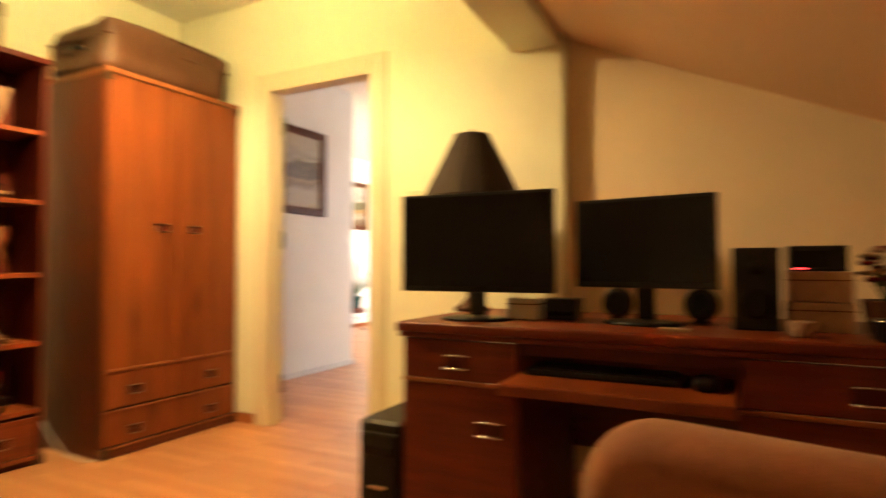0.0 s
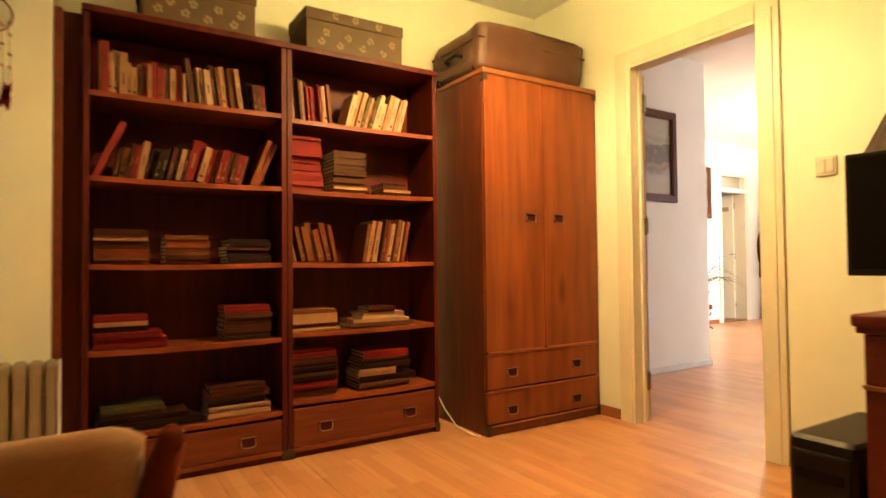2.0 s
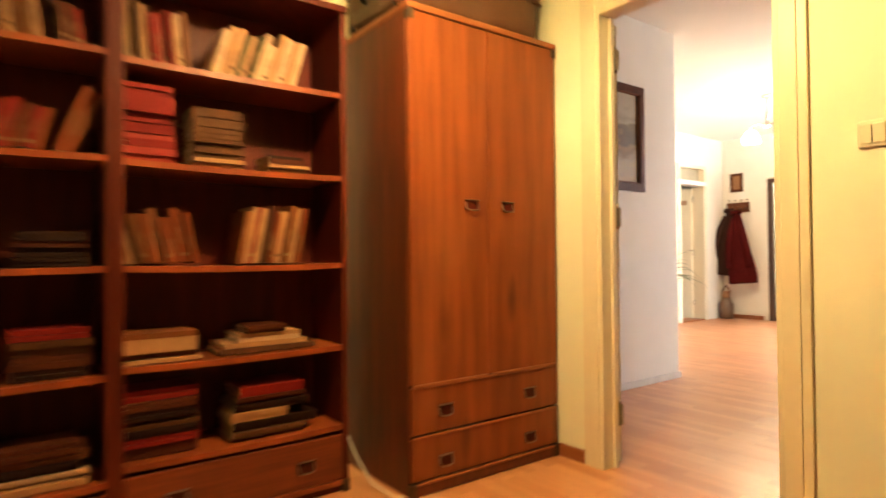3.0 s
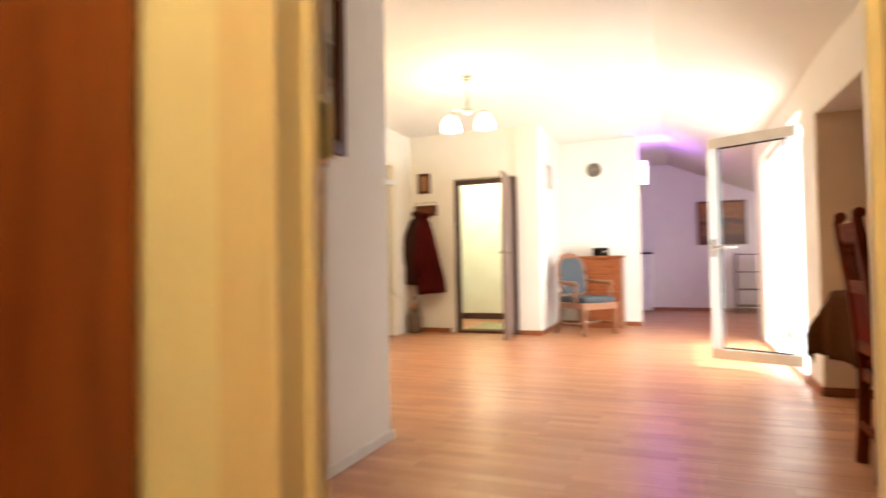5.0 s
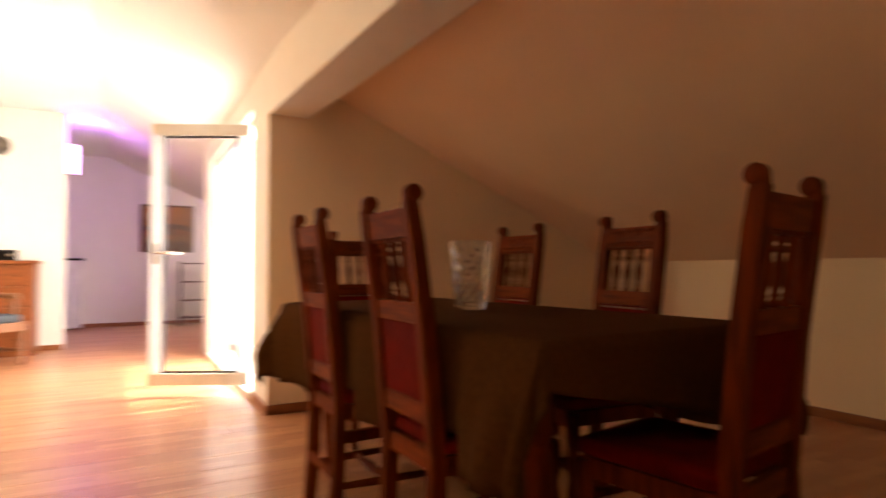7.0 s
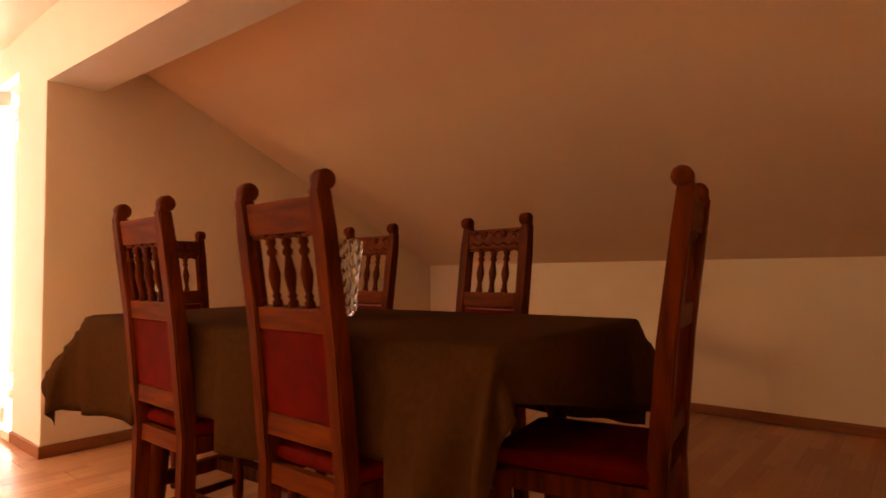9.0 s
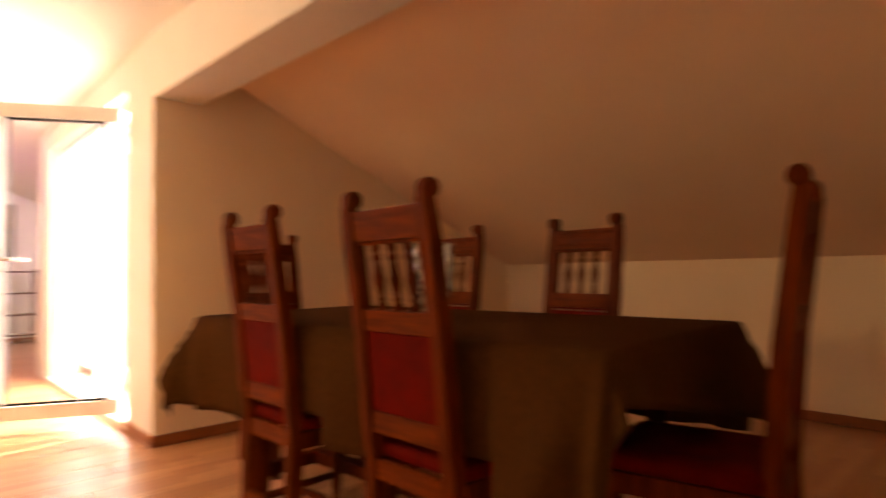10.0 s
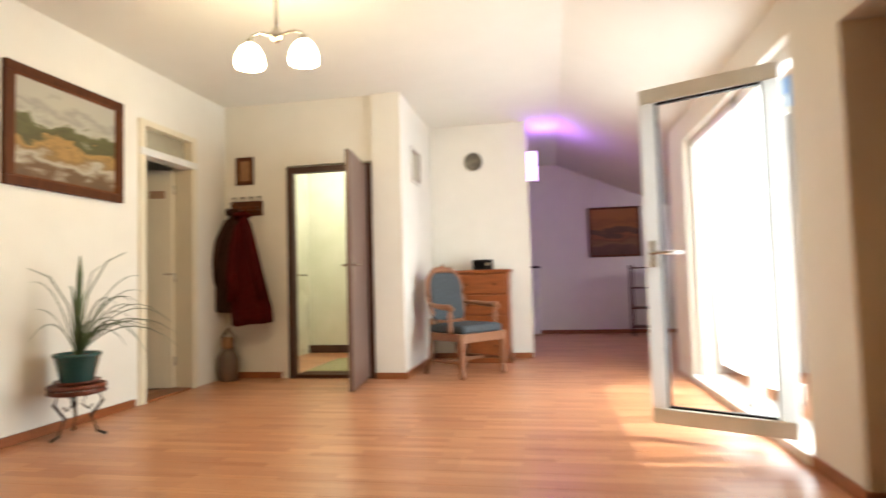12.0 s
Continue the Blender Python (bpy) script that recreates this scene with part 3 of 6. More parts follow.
def sagging(y0, y1, x0, x1, z, th, sag):
    """A shelf board along y, bent a little in its middle."""
    bm = bmesh.new()
    rows = []
    for i in range(9):
        f = i / 8
        dz = -sag * 4 * f * (1 - f)
        y = y0 + (y1 - y0) * f
        rows.append([bm.verts.new(p) for p in ((x0, y, z - th + dz), (x1, y, z - th + dz), (x1, y, z + dz), (x0, y, z + dz))])
    for a, b in zip(rows, rows[1:]):
        for k in range(4):
            bm.faces.new((a[k], a[(k + 1) % 4], b[(k + 1) % 4], b[k]))
    bm.faces.new(rows[0][::-1])
    bm.faces.new(rows[-1])
    return bm


BK_FRONT = -2.90


def bookcase(y0, y1, shelves, drawer_top):
    d = BK_FRONT - (XL + 0.012)
    w = y1 - y0
    t = thing("bookcase", pose(BK_FRONT, y0, 0), "tall reddish pine bookcase filled with books, one drawer below", "bookcase", "bookcases along the wall")
    e = 0.024
    for a in (0, w - e):
        part("side_panel", box(-d, 0, a, a + e, 0.0, 1.985, 0.002), CASE_SHADED, t)
    part("top_board", box(-d, 0.012, -0.004, w + 0.004, 1.985, 2.014, 0.004), CASE_SHADED, t)
    part("back_panel", box(-d, -d + 0.008, e, w - e, 0.04, 1.985), CASE_SHADED, t)
    for i, z in enumerate(shelves):
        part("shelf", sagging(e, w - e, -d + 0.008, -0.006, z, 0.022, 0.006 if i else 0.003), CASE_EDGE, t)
    part("plinth", box(-d, -0.012, e, w - e, 0.0, 0.035), CASE_SHADED, t)
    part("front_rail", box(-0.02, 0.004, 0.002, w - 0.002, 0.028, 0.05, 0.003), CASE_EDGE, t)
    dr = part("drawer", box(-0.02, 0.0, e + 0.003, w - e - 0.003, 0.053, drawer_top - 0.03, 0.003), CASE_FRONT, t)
    for f in (0.22, 0.78):
        cup_handle(dr, w * f, (0.05 + drawer_top - 0.03) / 2)
    for a in (-0.003, w - 0.03):
        part("corner_brace", box(-0.03, 0.006, a, a + 0.033, 0.0, 0.05, 0.002), IRON, t)
    return t


SH_L = (1.665, 1.311, 0.944, 0.585, 0.235)
SH_R = (1.650, 1.304, 0.943, 0.603, 0.275)
first_case = bookcase(0.61, 1.452, SH_L, 0.225)
part("end_panel", box(-0.30, -0.045, -0.098, -0.002, 0, 1.985, 0.004), CASE_SHADED, first_case)
part("end_post", box(-0.30, -0.020, -0.100, -0.070, 0, 1.99, 0.004), CASE_FRONT, first_case)
bookcase(1.456, 2.305, SH_R, 0.265)

BOOK_COLOURS = {
    "cream": (0.34, 0.175, 0.085), "white": (0.42, 0.26, 0.165), "tan": (0.145, 0.045, 0.014), "brown": (0.060, 0.012, 0.0035),
    "red": (0.16, 0.007, 0.005), "pink": (0.25, 0.028, 0.022), "dark": (0.016, 0.004, 0.002), "olive": (0.060, 0.020, 0.005),
    "green": (0.058, 0.048, 0.016), "grey": (0.095, 0.036, 0.016), "orange": (0.165, 0.034, 0.008), "blue": (0.10, 0.078, 0.07)}
BOOK_MATS = {k: material(k + "_cover", c, 0.65, tuple(v * 0.8 for v in c), 30, bump=0.08, bump_scale=200, spec=0.15, second_scale=9, second_amount=0.5) for k, c in BOOK_COLOURS.items()}
INK = material("spine_ink", (0.20, 0.12, 0.055), 0.7, spec=0.1)
INK_DARK = material("dark_ink", (0.09, 0.045, 0.025), 0.7, spec=0.1)
brng = random.Random(7)


def book(m, th, h, d, colour, group, flat=False):
    """A book with its spine towards +x, its thickness along y, standing at z = 0."""
    names = {"cream": "cream", "white": "white", "tan": "tan", "brown": "brown", "red": "red", "pink": "pink", "dark": "black", "olive": "olive brown", "green": "green", "grey": "grey", "orange": "orange brown", "blue": "blue grey"}
    t = thing("book", m, "%s %s book on a bookcase shelf" % ("thick" if th > 0.03 else "thin", names[colour]), "book", group)
    c = 0.0025
    bm = box(-d, 0, 0, c, 0, h)
    box(-d, 0, th - c, th, 0, h, bm=bm)
    box(-c, 0.0005, c, th - c, 0, h, bm=bm)
    part("cover", bm, BOOK_MATS[colour], t)
    part("page_block", box(-d + 0.004, -c, c, th - c, 0.003, h - 0.003), PAPER, t)
    if th > 0.012 and not flat:
        z = h * brng.uniform(0.5, 0.7)
        ink = INK if colour in ("red", "dark", "brown", "olive", "tan", "green", "orange", "blue") else INK_DARK
        part("spine_title", box(0.0005, 0.0012, th * 0.42, th * 0.58, z - h * brng.uniform(0.22, 0.4), z), ink, t)
        if brng.random() < 0.4:
            part("spine_mark", box(0.0005, 0.0012, th * 0.2, th * 0.8, h * 0.12, h * 0.12 + 0.012), ink, t)
    return t


def upright(y0, y1, z, colours, hs, lean=0.0, th=(0.012, 0.032), group="books standing on a shelf"):
    """A row of standing books from y0 to y1, leaning by some degrees towards +y."""
    y = y0
    while y < y1:
        w = brng.uniform(*th)
        h = brng.uniform(*hs)
        a = lean + brng.uniform(-1.5, 1.5) if lean else 0
        lift = math.sin(radians(abs(a))) * w if a else 0
        m = pose(BK_FRONT - 0.02 - brng.uniform(0, 0.05), y, z + 0.0005 + (lift if a < 0 else 0), -a, 0, 0)
        if a > 0:
            m = Matrix.Translation((0, 0, lift)) @ m
        book(m, w, h, brng.uniform(0.13, 0.17), brng.choice(colours), group)
        y += w / max(0.5, math.cos(radians(a))) + 0.0015


def stack(y0, z, items, group="books lying in a stack"):
    """Lying books: (colour, thickness, length along y, shift)."""
    zz = z + 0.0005
    thin = []
    for colour, th, length, shift in items:
        n = 2 if 0.024 < th < 0.049 else 1
        for k in range(n):
            thin.append((colour, th / n, length - (0.006 * brng.random() if n > 1 else 0), shift + (0.005 * brng.random() if n > 1 else 0)))
    for colour, th, length, shift in thin:
        m = Matrix.Translation((BK_FRONT - 0.03 - brng.uniform(0, 0.03), y0 + shift, zz)) @ Matrix(((1, 0, 0, 0), (0, 0, 1, 0), (0, -1, 0, th), (0, 0, 0, 1)))
        book(m, th, length, brng.uniform(0.15, 0.2), colour, group, True)
        zz += th + 0.0005


z = SH_L[0]
upright(0.645, 0.69, z, ["pink", "tan"], (0.20, 0.23))
upright(0.692, 0.76, z, ["cream", "white"], (0.17, 0.20), th=(0.02, 0.04))
upright(0.77, 1.0, z, ["cream", "cream", "white", "pink", "cream"], (0.13, 0.17), th=(0.014, 0.03))
upright(1.02, 1.24, z, ["cream", "brown", "tan", "grey", "white"], (0.14, 0.20), -7)
upright(1.29, 1.36, z, ["brown", "red", "dark"], (0.12, 0.14), -6, (0.012, 0.02))
z = SH_R[0]
upright(1.49, 1.57, z, ["green", "cream", "grey", "olive"], (0.20, 0.22), -5, (0.010, 0.016))
upright(1.575, 1.70, z, ["red", "cream", "white", "tan"], (0.17, 0.21), -5, (0.010, 0.018))
upright(1.77, 2.10, z, ["cream", "white", "green", "cream", "olive", "white", "blue"], (0.16, 0.21), 17, (0.014, 0.026))
z = SH_L[1]
upright(0.645, 0.67, z, ["pink"], (0.26, 0.27), 24, (0.022, 0.026))
upright(0.72, 1.0, z, ["brown", "dark", "red", "brown", "tan", "dark", "cream"], (0.13, 0.17), 12)
upright(1.0, 1.04, z, ["red"], (0.19, 0.20), 12, (0.03, 0.035))
upright(1.05, 1.24, z, ["red", "cream", "tan", "orange", "brown"], (0.13, 0.17), 14)
upright(1.29, 1.33, z, ["red", "orange"], (0.22, 0.24), 22, (0.02, 0.026))
z = SH_R[1]
stack(1.485, z, [("pink", 0.022, 0.16, 0), ("pink", 0.024, 0.165, 0), ("red", 0.03, 0.16, 0.002), ("pink", 0.022, 0.165, 0), ("red", 0.036, 0.162, 0), ("red", 0.03, 0.155, 0), ("red", 0.03, 0.16, 0), ("red", 0.036, 0.16, 0), ("red", 0.034, 0.155, 0)])
stack(1.705, z, [("cream", 0.03, 0.19, 0), ("olive", 0.04, 0.185, 0), ("olive", 0.03, 0.185, 0.003), ("olive", 0.04, 0.18, 0), ("olive", 0.035, 0.185, 0), ("olive", 0.034, 0.18, 0)])
stack(1.985, z, [("grey", 0.016, 0.17, 0), ("cream", 0.014, 0.165, 0.004), ("brown", 0.02, 0.15, 0), ("dark", 0.016, 0.14, 0.01)])
z = SH_L[2]
stack(0.65, z, [("tan", 0.03, 0.21, 0), ("orange", 0.03, 0.21, 0), ("brown", 0.035, 0.208, 0), ("cream", 0.02, 0.205, 0), ("brown", 0.03, 0.2, 0)])
stack(0.92, z, [("brown", 0.036, 0.19, 0), ("tan", 0.03, 0.188, 0), ("orange", 0.036, 0.19, 0), ("tan", 0.02, 0.18, 0)])
stack(1.18, z, [("dark", 0.028, 0.21, 0), ("dark", 0.03, 0.2, 0), ("brown", 0.02, 0.2, 0), ("dark", 0.03, 0.19, 0.01)])
z = SH_R[2]
upright(1.485, 1.52, z, ["cream", "tan"], (0.18, 0.2), -16, (0.01, 0.014))
upright(1.54, 1.72, z, ["orange", "tan", "tan", "orange"], (0.16, 0.2), -13, (0.016, 0.03))
upright(1.86, 2.10, z, ["orange", "brown", "tan", "red", "cream"], (0.2, 0.24), 11, (0.018, 0.03))
z = SH_L[3]
stack(0.65, z, [("red", 0.04, 0.28, 0), ("red", 0.026, 0.26, 0.0), ("brown", 0.025, 0.21, 0), ("cream", 0.018, 0.2, 0.005), ("red", 0.026, 0.205, 0)])
stack(1.17, z, [("dark", 0.03, 0.21, 0), ("brown", 0.045, 0.22, 0), ("olive", 0.045, 0.22, 0), ("red", 0.035, 0.215, 0)])
z = SH_R[3]
stack(1.485, z, [("cream", 0.014, 0.25, 0), ("tan", 0.02, 0.24, 0), ("cream", 0.05, 0.235, 0), ("tan", 0.02, 0.23, 0)])
stack(1.80, z, [("grey", 0.02, 0.38, 0), ("cream", 0.018, 0.33, 0.02), ("white", 0.018, 0.25, 0.07), ("cream", 0.014, 0.24, 0.08), ("brown", 0.03, 0.16, 0.1)])
z = SH_L[4]
stack(0.66, z, [("dark", 0.03, 0.42, 0), ("dark", 0.025, 0.36, 0), ("grey", 0.02, 0.25, 0.02), ("green", 0.02, 0.24, 0.02)])
stack(1.10, z, [("cream", 0.022, 0.28, 0), ("white", 0.025, 0.28, 0.005), ("dark", 0.03, 0.26, 0.0), ("tan", 0.03, 0.28, 0), ("brown", 0.03, 0.25, 0.01)])
z = SH_R[4]
stack(1.485, z, [("brown", 0.04, 0.24, 0), ("red", 0.03, 0.24, 0), ("dark", 0.03, 0.235, 0), ("olive", 0.03, 0.24, 0), ("dark", 0.03, 0.235, 0), ("brown", 0.03, 0.235, 0), ("red", 0.038, 0.238, 0)])
stack(1.84, z, [("grey", 0.03, 0.30, 0), ("dark", 0.035, 0.34, 0.01), ("cream", 0.036, 0.22, 0.0), ("dark", 0.03, 0.3, 0.01), ("brown", 0.025, 0.27, 0.02), ("red", 0.036, 0.26, 0.03)])

# ---- study: wardrobe, suitcase, boxes ----
WX = -2.655


def wardrobe():
    y0, y1 = 2.455, 3.312
    w, d = y1 - y0, WX - XL - 0.012
    t = thing("wardrobe", pose(WX, y0, 0), "honey pine wardrobe with two doors above two drawers", "wardrobe")
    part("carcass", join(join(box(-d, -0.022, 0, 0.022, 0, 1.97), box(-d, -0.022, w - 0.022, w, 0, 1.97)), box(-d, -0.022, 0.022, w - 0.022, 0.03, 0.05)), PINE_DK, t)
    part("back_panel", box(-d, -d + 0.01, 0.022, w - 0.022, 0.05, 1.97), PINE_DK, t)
    part("top_board", box(-d, 0.006, -0.006, w + 0.004, 1.97, 1.998, 0.006), PINE_TOP, t)
    part("plinth", box(-0.03, 0.003, 0.0, w, 0.004, 0.045, 0.004), PINE_DK, t)
    part("plinth_bead", box(-0.01, 0.008, 0.03, w - 0.03, 0.045, 0.056, 0.004), PINE_TOP, t)
    mid = 0.421
    for a, b, hy in ((0.004, mid - 0.002, 0.322), (mid + 0.002, w - 0.004, 0.533)):
        dr = part("door", box(-0.021, 0, a, b, 0.447, 1.965, 0.004), PINE, t)
        part("lower_bead", box(-0.004, 0.008, a + 0.01, b - 0.01, 0.436, 0.450, 0.004), PINE_TOP, dr)
        cup_handle(dr, hy, 1.193)
    for a, b, hz in ((0.062, 0.232, 0.132), (0.248, 0.434, 0.338)):
        dr = part("drawer", box(-0.021, 0, 0.006, w - 0.006, a, b, 0.004), PINE, t)
        part("lower_bead", box(-0.004, 0.006, 0.01, w - 0.01, b - 0.002, b + 0.009, 0.003), PINE_TOP, dr)
        for hy in (0.172, 0.66):
            cup_handle(dr, hy, hz)
    for a in (-0.002, w - 0.028):
        part("corner_brace", box(-0.03, 0.005, a, a + 0.03, 0, 0.055, 0.002), IRON, t)
        part("corner_brace", box(-0.03, 0.005, a, a + 0.03, 1.93, 1.969, 0.002), IRON, t)


wardrobe()


def soft_box(x, y, z, r, bulge, seed):
    """A stuffed box with rounded edges and uneven faces, centred in x and y and standing at 0."""
    bm = bmesh.new()
    bmesh.ops.create_cube(bm, size=1)
    bmesh.ops.subdivide_edges(bm, edges=bm.edges[:], cuts=9, use_grid_fill=True)
    for v in bm.verts:
        p = Vector((v.co.x * x, v.co.y * y, (v.co.z + 0.5) * z))
        inner = Vector((max(-x / 2 + r, min(x / 2 - r, p.x)), max(-y / 2 + r, min(y / 2 - r, p.y)), max(r, min(z - r, p.z))))
        off = p - inner
        if off.length > 1e-6:
            p = inner + off.normalized() * r
        n = noise.noise(Vector((p.x * 4, p.y * 4, p.z * 5 + seed)))
        p += (p - Vector((0, 0, z / 2))).normalized() * n * bulge
        p.z = max(p.z, 0.0)
        v.co = p
    return bm


def suitcase():
    t = thing("suitcase", pose(-2.945, 2.865, 1.999), "large soft brown suitcase lying on top of the wardrobe", "suitcase")
    body = part("body", soft_box(0.52, 0.81, 0.29, 0.06, 0.045, 3), SUITCASE, t, smooth=True)
    part("zip_seam", tube([(-0.25, -0.40, 0.19), (0.252, -0.405, 0.185), (0.256, 0.39, 0.19), (-0.25, 0.395, 0.19)], 0.006, 6), DARK_WOOD, body)
    part("piping", tube([(0.245, -0.30, 0.272), (0.257, -0.1, 0.274), (0.255, 0.15, 0.273), (0.25, 0.33, 0.27)], 0.007, 6), SUITCASE, body)
    part("handle", tube([(-0.08, -0.40, 0.12), (-0.06, -0.43, 0.13), (0.06, -0.43, 0.13), (0.08, -0.40, 0.12)], 0.012, 8), BLACK, t)
    part("outer_pocket", box(-0.17, 0.17, -0.412, -0.385, 0.03, 0.09, 0.008), SUITCASE, t)
    part("wheel", lathe([(0.012, -0.012), (0.026, -0.012), (0.026, 0.012), (0.012, 0.012)], 14), BLACK, t).matrix_local = pose(-0.17, -0.395, 0.03, 0, 90, 0)
    part("wheel", lathe([(0.012, -0.012), (0.026, -0.012), (0.026, 0.012), (0.012, 0.012)], 14), BLACK, t).matrix_local = pose(0.20, -0.395, 0.03, 0, 90, 0)


suitcase()


def print_box(y0, y1, seed):
    t = thing("storage_box", pose(-3.055, (y0 + y1) / 2, 2.0145), "dark olive cardboard storage box with pale printed flowers", "storage box", "boxes on the bookcases")
    w, d = y1 - y0, 0.27
    bx = part("body", box(-d / 2, d / 2, -w / 2, w / 2, 0, 0.20, 0.004), CARDBOX, t)
    lid = part("lid", join(box(-d / 2 - 0.006, d / 2 + 0.006, -w / 2 - 0.006, w / 2 + 0.006, 0.155, 0.215, 0.005), bmesh.new()), CARDBOX, t)
    r = random.Random(seed)
    for i in range(11):
        y = -w / 2 + 0.05 + (w - 0.1) * (i + 0.5) / 11 + r.uniform(-0.01, 0.01)
        zz = (0.045, 0.10, 0.185)[i % 3] + r.uniform(-0.008, 0.008)
        bm = bmesh.new()
        for k in range(5):
            a = k * 2 * math.pi / 5 + r.uniform(0, 1)
            join(bm, moved(lathe([(0.002, 0), (0.0085, 0), (0.0085, 0.0012)], 8), Matrix.Translation((0, math.cos(a) * 0.013, math.sin(a) * 0.013)) @ pose(0, 0, 0, 0, 90, 0)))
        on_lid = zz > 0.15
        fl = part("printed_flower", bm, BOXPRINT, lid if on_lid else bx)
        fl.location = (d / 2 + (0.006 if on_lid else 0.0), y, zz)


print_box(0.83, 1.31, 1)
print_box(1.56, 2.10, 2)

# white flex on the floor between bookcase and wardrobe
solid("power_cable", tube([(-3.1, 2.38, 0.22), (-2.95, 2.375, 0.10), (-2.84, 2.38, 0.03), (-2.72, 2.41, 0.006), (-2.68, 2.43, 0.006)], 0.004, 6), PVC, "thin white power cable behind the furniture", "cable")


# ---- study: desk and what stands on it ----
DF, DH = 2.36, 0.785


def desk():
    t = thing("desk", pose(0, 0, 0), "reddish brown wooden desk with two pedestals and a pulled-out keyboard shelf", "desk")
    part("desktop", box(-0.87, 1.02, DF - 0.01, 3.08, DH - 0.035, DH, 0.012, seg=3), DESKWOOD, t)
    part("edge_moulding", box(-0.86, 1.01, DF - 0.002, DF + 0.02, DH - 0.052, DH - 0.035, 0.005), DESKWOOD, t)
    for x0, x1 in ((-0.845, -0.43), (0.19, 0.995)):
        ped = part("pedestal", box(x0 + 0.02, x1 - 0.02, DF + 0.05, 3.05, 0.03, 0.06), DESKWOOD, t)
        for xs in (x0, x1 - 0.02):
            part("side_panel", box(xs, xs + 0.02, DF + 0.02, 3.05, 0, DH - 0.035), DESKWOOD, ped)
        for z0, z1, hx in (((0.60, 0.73, 0.5), (0.05, 0.585, 0.78)) if x0 < 0 else ((0.60, 0.73, 0.36), (0.33, 0.585, 0.36), (0.05, 0.315, 0.36))):
            f = part("drawer_front", box(x0 + 0.004, x1 - 0.004, DF, DF + 0.02, z0, z1, 0.004), DESKWOOD, ped)
            hz = z1 - 0.146 if z1 < 0.59 else 0.644
            x = x0 + (x1 - x0) * hx
            part("handle", tube([(x - 0.045, DF, hz), (x - 0.042, DF - 0.022, hz - 0.004), (x + 0.042, DF - 0.022, hz - 0.004), (x + 0.045, DF, hz)], 0.0042), CHROME, f)
            part("handle_lip", tube([(x - 0.045, DF, hz + 0.034), (x - 0.04, DF - 0.012, hz + 0.037), (x, DF - 0.014, hz + 0.039), (x + 0.04, DF - 0.012, hz + 0.037), (x + 0.045, DF, hz + 0.034)], 0.0036), CHROME, f)
            part("handle_backplate", box(x - 0.046, x + 0.046, DF - 0.002, DF, hz - 0.004, hz + 0.036, 0.001), CASE_SHADED, f)
        part("bead", box(x0, x1, DF - 0.006, DF + 0.004, 0.586, 0.599, 0.003), PINE_TOP, ped)
    part("back_panel", box(-0.43, 0.19, 3.0, 3.02, 0.25, DH - 0.035), DESKWOOD, t)
    part("apron", box(-0.43, 0.19, DF + 0.05, DF + 0.068, 0.69, DH - 0.035, 0.002), DESKWOOD, t)
    part("keyboard_shelf", box(-0.428, 0.188, 2.19, 2.58, 0.606, 0.640, 0.006), CASE_EDGE, t)


desk()


def keyboard():
    t = thing("keyboard", pose(-0.18, 2.43, 0.6405), "black computer keyboard on the desk's keyboard shelf", "keyboard")
    part("body", box(-0.22, 0.22, -0.075, 0.075, 0, 0.018, 0.005), BLACK, t)
    bm = bmesh.new()
    for r in range(5):
        for c in range(18):
            box(-0.21 + c * 0.0234, -0.21 + c * 0.0234 + 0.019, -0.065 + r * 0.026, -0.065 + r * 0.026 + 0.021, 0.018, 0.024, bm=bm)
    part("keypad", bm, BLACK, t)


keyboard()
t = thing("computer_mouse", pose(0.11, 2.37, 0.6405), "black computer mouse with a silver wheel", "mouse")
part("shell", soft_box(0.06, 0.10, 0.035, 0.016, 0.001, 5), BLACK, t, smooth=True)
part("scroll_wheel", moved(lathe([(0.006, -0.004), (0.008, 0), (0.006, 0.004)], 12), pose(0, 0.03, 0.034, 0, 90, 0)), CHROME, t)


def monitor(m, w, h, z0, label):
    t = thing("monitor", m, label, "monitor", "monitors on the desk")
    sc = part("housing", box(-w / 2, w / 2, -0.012, 0.022, z0, z0 + h, 0.005), BLACK, t)
    part("screen", box(-w / 2 + 0.012, w / 2 - 0.012, -0.0145, -0.012, z0 + 0.02, z0 + h - 0.012), SCREEN, sc, "switched-off glossy screen")
    part("rear_bulge", box(-w * 0.3, w * 0.3, 0.022, 0.05, z0 + h * 0.2, z0 + h * 0.75, 0.01), BLACK, sc)
    part("neck", box(-0.03, 0.03, 0.02, 0.045, 0.012, z0 + h * 0.4, 0.006), BLACK, t)
    part("foot", moved(lathe([(0.11, 0), (0.115, 0.006), (0.09, 0.012), (0.03, 0.016)], 28), Matrix.Diagonal((1.1, 0.8, 1, 1))), BLACK, t)


monitor(pose(-0.651, 2.532, DH, 0, 0, 3), 0.575, 0.355, 0.098, "black widescreen monitor, switched off")
monitor(pose(-0.093, 2.635, DH, 0, 0, -9), 0.455, 0.30, 0.118, "black monitor turned slightly, switched off")


